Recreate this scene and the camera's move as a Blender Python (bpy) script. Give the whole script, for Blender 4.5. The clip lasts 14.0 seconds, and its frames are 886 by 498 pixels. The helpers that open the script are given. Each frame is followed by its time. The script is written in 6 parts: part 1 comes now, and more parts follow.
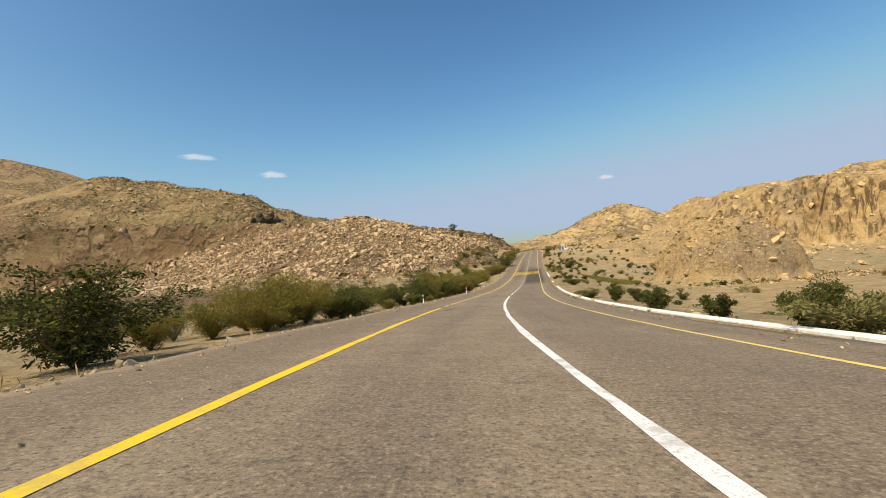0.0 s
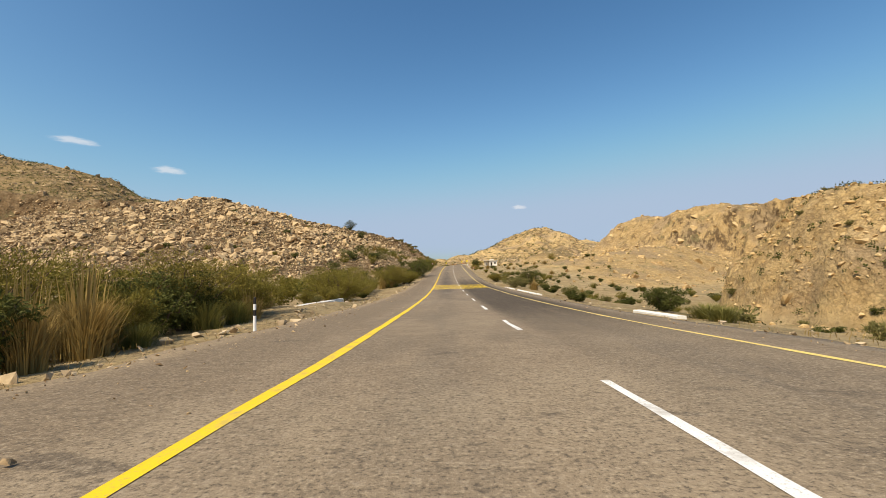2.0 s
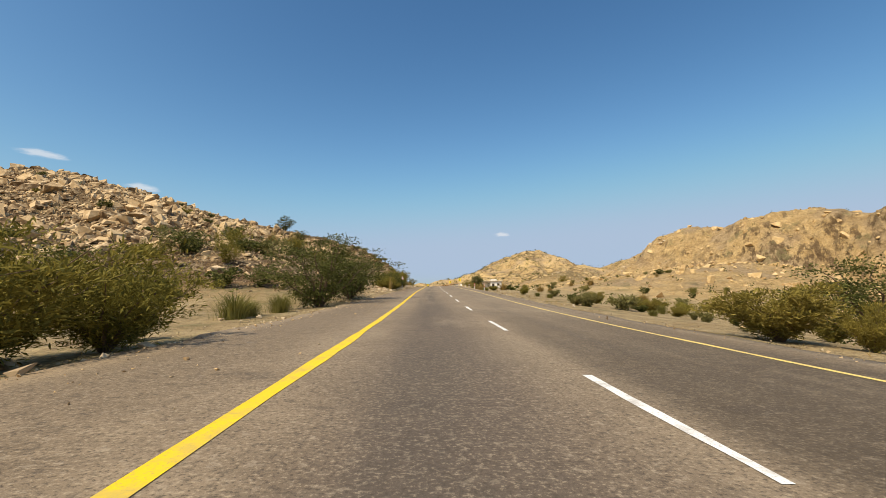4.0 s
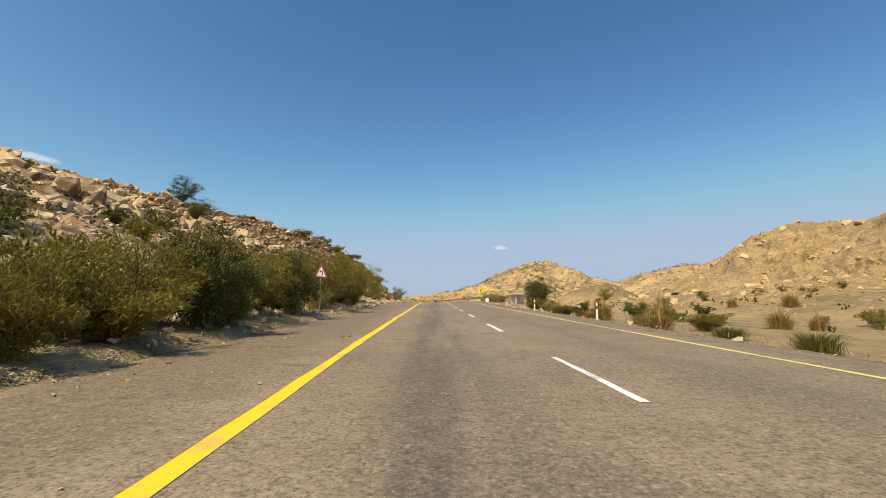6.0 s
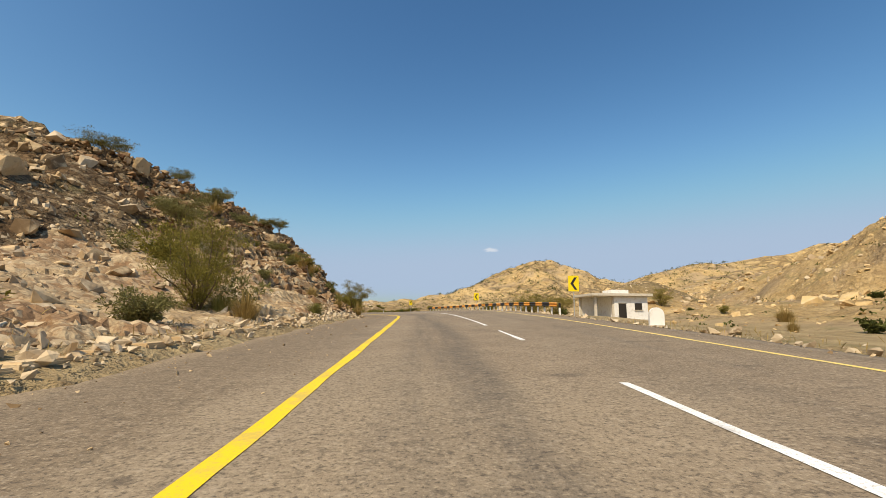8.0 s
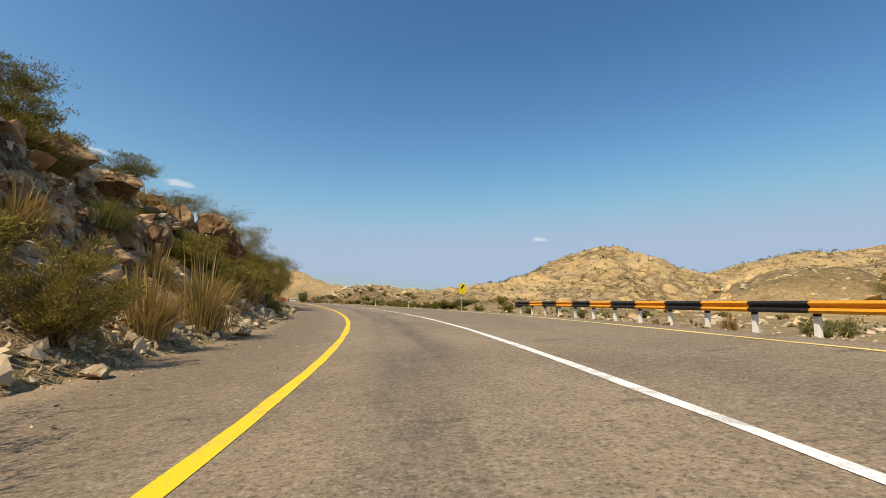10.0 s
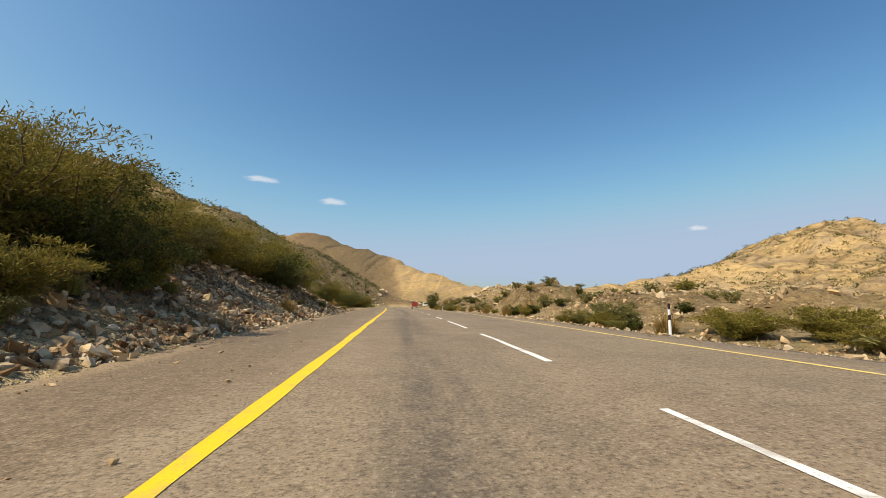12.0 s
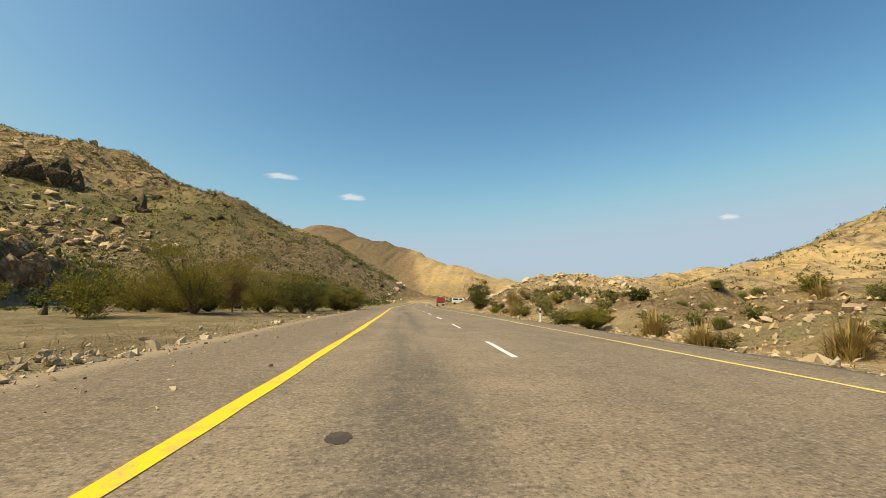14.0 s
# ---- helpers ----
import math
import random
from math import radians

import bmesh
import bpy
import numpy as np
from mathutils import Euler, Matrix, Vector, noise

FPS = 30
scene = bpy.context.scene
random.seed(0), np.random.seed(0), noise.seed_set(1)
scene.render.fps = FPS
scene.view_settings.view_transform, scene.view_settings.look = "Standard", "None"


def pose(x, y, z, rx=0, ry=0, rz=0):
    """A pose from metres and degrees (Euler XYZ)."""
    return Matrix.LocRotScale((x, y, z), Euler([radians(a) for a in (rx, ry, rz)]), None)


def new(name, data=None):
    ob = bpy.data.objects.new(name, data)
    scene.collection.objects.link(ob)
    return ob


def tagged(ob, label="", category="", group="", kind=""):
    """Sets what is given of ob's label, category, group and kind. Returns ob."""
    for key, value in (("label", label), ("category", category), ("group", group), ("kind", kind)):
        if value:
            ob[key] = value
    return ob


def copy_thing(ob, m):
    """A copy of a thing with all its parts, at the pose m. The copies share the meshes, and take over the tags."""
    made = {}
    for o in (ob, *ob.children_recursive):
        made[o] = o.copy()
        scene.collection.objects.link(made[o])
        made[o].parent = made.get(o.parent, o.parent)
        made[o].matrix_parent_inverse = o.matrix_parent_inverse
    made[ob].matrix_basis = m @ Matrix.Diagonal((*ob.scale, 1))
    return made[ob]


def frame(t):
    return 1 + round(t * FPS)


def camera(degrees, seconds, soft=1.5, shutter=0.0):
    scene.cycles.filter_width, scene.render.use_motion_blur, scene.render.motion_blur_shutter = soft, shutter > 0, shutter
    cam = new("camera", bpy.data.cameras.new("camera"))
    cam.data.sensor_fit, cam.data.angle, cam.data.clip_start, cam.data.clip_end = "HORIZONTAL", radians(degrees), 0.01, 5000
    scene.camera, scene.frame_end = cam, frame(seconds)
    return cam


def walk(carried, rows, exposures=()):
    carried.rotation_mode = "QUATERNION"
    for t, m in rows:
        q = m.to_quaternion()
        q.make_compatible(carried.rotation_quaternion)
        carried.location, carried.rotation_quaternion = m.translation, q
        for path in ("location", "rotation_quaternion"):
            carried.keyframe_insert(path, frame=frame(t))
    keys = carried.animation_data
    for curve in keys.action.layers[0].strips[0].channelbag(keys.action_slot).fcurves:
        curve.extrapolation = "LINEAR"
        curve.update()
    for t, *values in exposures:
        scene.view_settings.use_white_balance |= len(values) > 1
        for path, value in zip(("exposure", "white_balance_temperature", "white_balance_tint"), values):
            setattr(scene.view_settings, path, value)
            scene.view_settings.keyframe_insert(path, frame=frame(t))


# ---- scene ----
cam = camera(90.0, 14.0, 0.6)
PATH = [
    (0.0, pose(-1.283, 0.000, 1.081, 91.699, 5.032, 1.127)),
    (0.5, pose(-0.146, 18.529, -0.269, 92.032, 4.586, -2.406)),
    (1.0, pose(1.995, 37.052, -1.461, 92.394, 4.351, -5.670)),
    (1.5, pose(4.695, 55.552, -2.410, 93.033, 3.261, -8.152)),
    (2.0, pose(7.816, 74.157, -3.154, 93.675, 1.423, -10.101)),
    (2.5, pose(11.136, 92.853, -3.572, 94.527, 0.443, -11.259)),
    (3.0, pose(14.618, 111.511, -3.689, 95.353, -0.102, -12.165)),
    (3.5, pose(18.052, 130.056, -3.505, 96.223, -0.429, -12.682)),
    (4.1, pose(21.389, 148.128, -3.058, 97.278, 0.497, -12.542)),
    (4.7, pose(24.759, 166.198, -2.338, 98.301, 0.302, -12.671)),
    (5.3, pose(28.171, 184.259, -1.414, 98.824, -0.255, -12.801)),
    (6.0, pose(32.201, 205.324, -0.310, 98.766, -0.582, -13.032)),
    (6.5, pose(34.602, 218.885, 0.361, 98.794, -0.980, -13.171)),
    (7.0, pose(37.204, 232.251, 1.009, 98.850, -1.015, -13.853)),
    (7.6, pose(40.260, 246.579, 1.723, 99.073, -0.458, -14.147)),
    (8.2, pose(43.323, 260.900, 2.439, 99.137, -0.261, -14.369)),
    (8.8, pose(46.297, 275.214, 3.078, 98.772, -0.688, -14.037)),
    (9.5, pose(49.293, 291.938, 3.586, 97.929, -1.726, -11.937)),
    (10.0, pose(50.658, 305.128, 3.788, 97.668, -1.692, -8.490)),
    (10.5, pose(51.097, 318.265, 3.952, 97.681, -1.691, -4.180)),
    (11.0, pose(50.429, 331.353, 4.190, 97.654, -0.906, 1.102)),
    (11.5, pose(48.455, 344.284, 4.443, 97.725, -0.476, 5.615)),
    (12.0, pose(45.618, 356.925, 4.679, 97.516, -0.558, 9.214)),
    (12.5, pose(42.314, 369.335, 4.941, 97.273, 0.082, 10.699)),
    (13.0, pose(38.908, 381.608, 5.081, 97.162, -0.126, 11.835)),
    (13.5, pose(35.709, 393.904, 5.207, 97.034, 0.229, 12.213)),
    (14.0, pose(32.719, 406.245, 5.309, 96.838, 0.025, 11.892)),
]
EXPOSURES = [(0.0, 0.08, 6850, 10), (7.0, 0.08, 6850, 10), (9.5, 0.02, 6750, 10), (11.0, 0.08, 6750, 10), (12.0, 0.10, 6900, 10), (13.0, 0.16, 7050, 8), (14.0, 0.18, 7450, 4)]
walk(cam, PATH, EXPOSURES)

# ---- daylight ----
SUN_AZ, SUN_EL = radians(133), radians(52)  # azimuth counted anticlockwise from +y
sun_way = Vector((-math.sin(SUN_AZ) * math.cos(SUN_EL), math.cos(SUN_AZ) * math.cos(SUN_EL), math.sin(SUN_EL)))
sun = new("sun", bpy.data.lights.new("sun", "SUN"))
sun.data.energy, sun.data.angle, sun.data.color = 4.9, radians(0.55), (1.0, 0.875, 0.68)
sun.rotation_euler = sun_way.to_track_quat("Z", "Y").to_euler()
sun.location = (0, 0, 300)


def daylight():
    w = bpy.data.worlds.new("desert_sky")
    scene.world = w
    w.use_nodes = True
    n, l = w.node_tree.nodes, w.node_tree.links
    n.clear()
    out, bg, sky = n.new("ShaderNodeOutputWorld"), n.new("ShaderNodeBackground"), n.new("ShaderNodeTexSky")
    sky.sky_type, sky.sun_disc = "NISHITA", False
    sky.sun_elevation, sky.sun_rotation = SUN_EL, -SUN_AZ
    sky.altitude, sky.air_density, sky.dust_density, sky.ozone_density = 400, 1.0, 2.6, 2.5
    bg.inputs[1].default_value = 0.14
    # deeper blue overhead, paler haze towards the horizon, no glare round the sun
    split, join = n.new("ShaderNodeSeparateColor"), n.new("ShaderNodeCombineColor")
    l.new(sky.outputs[0], split.inputs[0])
    for k, (power, gain, most) in enumerate(((1.8, 0.55, 2.75), (1.5, 0.71, 3.6), (1.3, 0.77, 4.9))):
        chain = [n.new("ShaderNodeMath") for _ in range(3)]
        for node, operation, value in zip(chain, ("POWER", "MULTIPLY", "SMOOTH_MIN"), (power, gain, most)):
            node.operation = operation
            node.inputs[1].default_value = value
            node.inputs[2].default_value = 1.4
        l.new(split.outputs[k], chain[0].inputs[0])
        l.new(chain[0].outputs[0], chain[1].inputs[0])
        l.new(chain[1].outputs[0], chain[2].inputs[0])
        l.new(chain[2].outputs[0], join.inputs[k])
    l.new(join.outputs[0], bg.inputs[0])
    l.new(bg.outputs[0], out.inputs[0])


daylight()

# ---- the lie of the land ----
KNOT = 15.0
CURV = [-6.24, -5.18, -4.05, -3.21, -2.15, -0.76, 0.11, 0.13, -0.04, 0.09, 0.06, -0.12, -0.17, -0.06, -0.12, -0.4, -0.42, -0.08, -0.08, 0.52, 2.09, 4.39, 6.6, 7.45, 6.02, 3.31, 1.01, -0.04, 0.47, 1.01, 0.91, 0.51, 0, -0.45, -0.76, -0.9, -0.9, -0.78, -0.58, -0.35, -0.11, 0.12, 0.34, 0.56]
GRADE = [-8.04, -7.5, -6.8, -6.23, -5.5, -4.56, -3.08, -1.69, -0.43, 0.63, 1.77, 3.16, 4.55, 5.4, 5.49, 4.84, 4.9, 4.8, 5.17, 4.96, 3.84, 2.13, 1.38, 1.31, 1.35, 1.51, 1.31, 0.87, 0.71, 0.45, 0.28, 0.03, -0.03, -0.18, -0.28, -0.33, -0.3, -0.2, -0.05, 0.13, 0.3, 0.46, 0.6, 0.72]
BANK = [-6.62, -6.85, -6.14, -5.04, -3.23, -2.38, -0.47, -1.02, -0.03, 0.5, -1.04, -1.93, -1.51, -0.44, 0.53, 1.2, 0.93, 1.2, 0.62, 2.32, 4.62, 7.84, 9.3, 8.48, 5.83, 3.31, 1.12, 0.36, 0, -1.02, -2.24, -2.15, -1.7, -1.1, -0.58, -0.21, 0.02, 0.13, 0.16, 0.14, 0.08, 0.02, -0.04, -0.1]
KS = np.arange(len(CURV)) * KNOT - KNOT
SS = np.arange(-70, 800, 1.0)


def road_line():
    """Centre line by its length: place, height, heading, cross fall."""
    th = np.cumsum(np.interp(SS, KS, CURV) * 1e-3)
    th -= np.interp(0, SS, th)
    x, y = np.cumsum(-np.sin(th)), np.cumsum(np.cos(th))
    z = np.cumsum(np.interp(SS, KS, GRADE) * 1e-2)
    return [a - np.interp(0, SS, a) for a in (x, y, z)] + [th, np.interp(SS, KS, BANK) * 1e-2]


RX, RY, RZ, RTH, RB = road_line()


def road_at(s, u, lift=0.0):
    """World places at s along the road and u to the right of its middle."""
    s, u = np.broadcast_arrays(np.asarray(s, float), np.asarray(u, float))
    f = lambda a: np.interp(s, SS, a)
    th, b = f(RTH), f(RB)
    plane = np.clip(u, -5.6, 4.3)
    z = f(RZ) + plane * b - 0.05 * np.maximum(u - 4.3, 0) - 0.03 * np.maximum(-5.6 - u, 0) + lift
    return np.stack([f(RX) + u * np.cos(th), f(RY) + u * np.sin(th), z], -1)


def road_coords(x, y):
    s = np.interp(y, RY, SS)
    for _ in range(4):
        th = np.interp(s, SS, RTH)
        s = np.clip(s - (x - np.interp(s, SS, RX)) * np.sin(th) + (y - np.interp(s, SS, RY)) * np.cos(th), SS[0], SS[-1])
    th = np.interp(s, SS, RTH)
    u = (x - np.interp(s, SS, RX)) * np.cos(th) + (y - np.interp(s, SS, RY)) * np.sin(th)
    return s, u


def lattice(i, j, seed):
    h = (i.astype(np.int64) * 374761393 + j.astype(np.int64) * 668265263 + seed * 1442695041) & 0xFFFFFFFF
    h = ((h ^ (h >> 13)) * 1274126177) & 0xFFFFFFFF
    return ((h ^ (h >> 16)) & 0xFFFF) / 65535.0


def vnoise(x, y, seed=0):
    i, j = np.floor(x), np.floor(y)
    a, b = x - i, y - j
    a, b = a * a * (3 - 2 * a), b * b * (3 - 2 * b)
    n = [lattice(i + p, j + q, seed) for q in (0, 1) for p in (0, 1)]
    return (n[0] * (1 - a) + n[1] * a) * (1 - b) + (n[2] * (1 - a) + n[3] * a) * b * 1.0


def fbm(x, y, size, octaves=4, seed=0, ridged=False):
    total, amp, norm = 0.0, 1.0, 0.0
    for k in range(octaves):
        v = 2 * vnoise(x / size + 17.3 * k, y / size - 9.1 * k, seed + k) - 1
        total, norm = total + amp * ((1 - 2 * np.abs(v)) if ridged else v), norm + amp
        amp, size = amp * 0.5, size * 0.47
    return total / norm


def step(v, a, b):
    t = np.clip((v - a) / (b - a), 0, 1)
    return t * t * (3 - 2 * t)


def ridge(x, y, spine, slope, flat=6.0):
    """A hill along a spine of (x, y, height): the height falls off on both sides by the slope."""
    best = np.full(np.shape(x), -1e3)
    for (ax, ay, ah), (bx, by, bh) in zip(spine, spine[1:]):
        t = np.clip(((x - ax) * (bx - ax) + (y - ay) * (by - ay)) / ((bx - ax) ** 2 + (by - ay) ** 2), 0, 1)
        far = np.hypot(x - ax - t * (bx - ax), y - ay - t * (by - ay))
        best = np.maximum(best, ah + t * (bh - ah) - slope * (np.sqrt(far * far + flat * flat) - flat))
    return best


def soft_min(a, b, k):
    h = np.clip(0.5 + 0.5 * (b - a) / k, 0, 1)
    return b * (1 - h) + a * h - k * h * (1 - h)


def soft_max(a, b, k):
    return -soft_min(-a, -b, k)


def height(x, y):
    """Height of the ground, and how rocky it is."""
    s, u = road_coords(x, y)
    zr = road_at(s, np.clip(u, -7.0, 5.4))[..., 2]
    zc = np.interp(s, SS, RZ)
    # left of the road
    d = np.maximum(-u - 6.9, 0)
    wob = d + 3.0 * fbm(x, y, 16, 3, 5) * step(d, 3, 14)
    early = np.interp(wob, [0, 4, 9, 17, 26, 40, 58, 88, 138, 170, 300, 500, 900], [-0.3, 0.5, 2.2, 5.5, 9.0, 13.2, 19.0, 29, 47, 60, 66, 68, 70])
    front = np.interp(y - 186 - 0.45 * np.maximum(0, -42 - x), [-200, 0, 28, 70, 130, 155, 400], [-62, 0, 8.6, 26, 46, 61, 110]) + 3.0 * fbm(x, y, 34, 3, 8)
    early = soft_max(soft_min(early, front - zc, 4.0), np.interp(d, [0, 3, 12, 40, 200], [-0.1, -0.3, -0.6, 0.4, 4.0]), 1.5)
    cut = np.interp(wob, [0, 1.2, 3.0, 5.5, 8.5, 12, 17, 22, 30, 60, 120, 300], [-0.1, 0.5, 1.8, 3.8, 5.8, 8.2, 11.2, 13.4, 15.8, 22, 32, 45])
    bank = np.interp(wob, [0, 2, 5, 10, 18, 30, 50, 300], [-0.1, 0.7, 2.2, 4.2, 5.6, 6.0, 5.0, 4.0])
    flat = np.interp(d, [0, 30, 60, 120, 300], [-0.1, 0.35, 2.5, 7, 12])
    wc, wb, wf = step(s, 278, 306), step(s, 343, 361), step(s, 404, 422)
    left = (early * (1 - wc) + cut * wc) * (1 - wb) + bank * wb
    left = left * (1 - wf) + flat * wf
    left = left + 0.55 * np.exp(-((s - 99) / 8) ** 2) * step(d, 0.3, 1.6) * (1 - step(d, 4, 8))
    # an eroded scarp behind the flat
    along = np.clip(((x + 10) * -20 + (y - 424) * 42) / (20 ** 2 + 42 ** 2), -0.6, 1.2)
    off = (-(x + 10) * 42 - (y - 424) * 20) / np.hypot(20, 42) + 2.0 * fbm(x, y, 7, 3, 57)
    left = left + np.interp(along, [-0.6, -0.3, 0.3, 0.9, 1.2], [0, 7.0, 7.0, 4.2, 0]) * step(off, 0, 3.0) * (1 - step(off, 10, 42))
    # right of the road
    e = np.maximum(u - 5.4, 0)
    drop = np.interp(s, [-70, 0, 80, 140, 190, 240, 275, 305, 340, 380, 480], [5.5, 5.4, 5.4, 4.6, 2.6, 1.0, 1.3, 1.6, 0.8, 0.4, 0.2])
    right = -drop * step(e, 1.0, 26) - 0.25 * step(e, 0, 2) + np.interp(e, [0, 40, 120, 400], [0, 0, 1.0, 4.0]) * step(s, 312, 410)
    berm = (0.5 + 1.7 * step(fbm(x, y, 13, 3, 37), -0.35, 0.55)) * step(e, 2.0, 7.0) * (1 - 0.6 * step(e, 22, 50)) * step(s, 338, 362) * (1 - 0.5 * step(s, 470, 560))
    heap = (0.3 + 2.3 * step(fbm(x, y, 8, 4, 39), -0.4, 0.5) + 0.5 * fbm(x, y, 3, 3, 38, True)) * step(e, 1.8, 6.5) * (1 - 0.7 * step(e, 24, 48)) * step(s, 384, 404) * (1 - 0.75 * step(s, 446, 474))
    right = right + np.maximum(berm, heap)
    talus = step(u, 14, 105) * step(s - 0.75 * u, 168, 215) * step(s, 225, 262) * (1 - step(s, 300, 350))
    right = right + 8.0 * talus
    z = zr + np.where(u < -6.9, left, np.where(u > 5.4, right, 0))
    # the valley floor below the golden cliff
    valley = step(u, 22, 62) * (1 - step(s - 0.75 * u, 148, 190)) * step(s, 60, 120)
    z = z + valley * (np.minimum(z, -8.2) - z)
    out = step(np.abs(u + 0.75), 6.4, 15)
    # standing forms
    rim = (np.abs((x - 69.5) / 17) ** 3.4 + np.abs((y - 116) / 15.5) ** 3.4) ** (1 / 3.4) + 0.06 * fbm(x, y, 9, 4, 31, True) + 0.04 * fbm(x, y, 3.5, 3, 33, True)
    mound = -10.5 + (11.6 + 3.9 * np.clip(1.1 - rim * rim, 0, 1) + 1.3 * fbm(x, y, 6, 4, 34, True)) * (1 - 0.35 * step(rim, 0.86, 1.0) - 0.65 * step(rim, 0.38, 1.12))
    edge = np.interp(y, [64, 141, 200, 244, 266, 290, 320, 350, 380, 410, 440, 540, 638], [315, 261, 210, 189, 168, 142, 128, 132, 154, 215, 300, 400, 500])
    width = np.interp(y, [64, 238, 268, 300, 368], [50, 13, 34, 52, 56])
    flute = 7.5 * fbm(x * 0.2, y, 10.0, 4, 41, True) * (1 - 0.7 * step(y, 238, 275)) + 4.5 * fbm(x, y, 20, 4, 43)
    top = 27.5 + 0.05 * np.maximum(0, x - 190) - 0.13 * np.maximum(0, 250 - y) + 3.5 * np.exp(-((y - 312) / 34) ** 2) - np.interp(y, [322, 362, 390, 440], [0, 9, 12, 14]) + 6.0 * fbm(x, y, 46, 5, 44) + 2.0 * fbm(x, y, 12, 3, 46, True)
    rise = step(x - edge + flute * np.interp(width, [13, 44], [1.0, 0.75]), -0.25 * width, 0.95 * width) * step(x, 100, 130)
    cliff = -9.2 + (top + 9.2) * rise
    knoll = np.maximum(ridge(x, y, [(146, 388, 14), (158, 404, 15.5)], 0.5, 8), ridge(x, y, [(190, 358, 19), (204, 400, 17), (225, 440, 21), (265, 475, 24), (330, 500, 35)], 0.42, 9))
    dome = ridge(x, y, [(150, 660, 25), (205, 682, 39), (240, 696, 51), (267, 704, 61), (300, 692, 46), (345, 669, 40), (412, 642, 54), (500, 650, 70), (598, 587, 88)], 0.40, 12)
    low = ridge(x, y, [(37, 638, 16), (50, 656, 17), (112, 714, 19), (171, 808, 30), (332, 842, 32)], 0.42, 10)
    rocks_r = ridge(x, y, [(113, 523, 7), (139, 604, 9), (173, 638, 13)], 0.16, 10)
    m1 = ridge(x, y, [(-33, 664, 9), (-97, 677, 31), (-166, 687, 63), (-223, 687, 87), (-358, 715, 143), (-564, 724, 186)], 0.50, 16)
    m2 = ridge(x, y, [(61, 809, 12), (-85, 940, 46), (-200, 1020, 86), (-316, 1089, 126), (-430, 1120, 124), (-691, 1182, 165), (-800, 1085, 212), (-944, 948, 300), (-1334, 693, 340)], 0.46, 25)
    back = ridge(x, y, [(-260, -260, 40), (60, -420, 30), (340, -200, 44)], 0.22, 40)
    big = np.maximum.reduce([dome, low, m1, m2, back, knoll, rocks_r])
    rough = fbm(x, y, 70, 5, 61, True)
    z0 = z
    big = big + np.clip(big - z, 0, 40) * (0.22 * rough + 0.07 * fbm(x, y, 24, 4, 63, True) + 0.16 * step(y, 760, 840) * fbm(x, y, 44, 4, 65, True))
    z = np.where(big > z - 6, soft_max(z, big, 4.0), z)
    near_r = step(u, 18, 30)
    z = np.where(u > 10, soft_max(z, np.where(near_r > 0, np.maximum(mound, cliff), -50), 1.2), z)
    rocky = np.clip((z - z0) / 6, 0, 1)
    rocky = np.maximum(rocky, np.where(u < -6.9, np.clip(left / 3.0, 0, 1), 0))
    rocky = np.maximum(rocky, np.where(u > 5.4, np.clip(np.maximum(berm, heap) / 2.2, 0, 0.85) * step(e, 2, 6), 0))
    rocky = np.maximum(rocky, np.where(u > 12, np.clip(4.0 * talus, 0, 0.8), 0))
    foot = step(s - 0.75 * u, 146, 178) * step(u, 28, 58) * (1 - step(s, 300, 350)) * step(s, 120, 170)
    rocky = np.maximum(rocky, 0.75 * foot)
    relief = 0.22 * fbm(x, y, 9, 4, 71) + 0.10 * fbm(x, y, 2.6, 3, 75)
    crag = 1.3 * fbm(x, y, 17, 5, 81, True) + 0.55 * fbm(x, y, 4.5, 3, 85, True)
    steep = wc * (1 - wb) * step(d, 1.5, 5) * (u < 0)
    crag = crag * (1 + 0.9 * steep) + steep * 0.8 * (fbm(x, y, 5.0, 3, 91, True))
    z = z + out * (relief + rocky * crag)
    # ledges of the cutting
    tier = z / 1.7 + 1.1 * fbm(x, y, 8, 3, 95)
    tier = tier - np.floor(tier)
    z = z + steep * 1.5 * (step(tier, 0.5, 0.95) - tier)
    # the bed of the road lies under the pavement
    bed = step(u, -7.4, -6.7) * (1 - step(u, 4.9, 5.6))
    return z - 0.16 * bed, rocky, s, u


# ---- small helpers ----
def mesh_data(name, verts, faces, mats=(), smooth=False):
    me = bpy.data.meshes.new(name)
    me.from_pydata([tuple(v) for v in np.asarray(verts, float).tolist()], [], [list(f) for f in faces])
    for m in mats:
        me.materials.append(m)
    if smooth:
        me.polygons.foreach_set("use_smooth", np.ones(len(me.polygons), bool))
    return me


def part(name, data, material, parent, label=""):
    """One mesh (or bmesh) as a part under a thing, in the thing's own space."""
    if isinstance(data, bmesh.types.BMesh):
        me = bpy.data.meshes.new(name)
        data.to_mesh(me)
        data.free()
        data = me
    if material and not data.materials:
        data.materials.append(material)
    ob = new(name, data)
    ob.parent = parent
    return tagged(ob, label)


def box(sx, sy, sz, at=(0, 0, 0), bevel=0.0, turn=None):
    bm = bmesh.new()
    bmesh.ops.create_cube(bm, size=1.0)
    bmesh.ops.scale(bm, vec=(sx, sy, sz), verts=bm.verts)
    if bevel:
        bmesh.ops.bevel(bm, geom=bm.edges[:], offset=bevel, segments=2, affect="EDGES")
    if turn:
        bmesh.ops.rotate(bm, cent=(0, 0, 0), matrix=turn.to_3x3(), verts=bm.verts)
    bmesh.ops.translate(bm, vec=at, verts=bm.verts)
    return bm


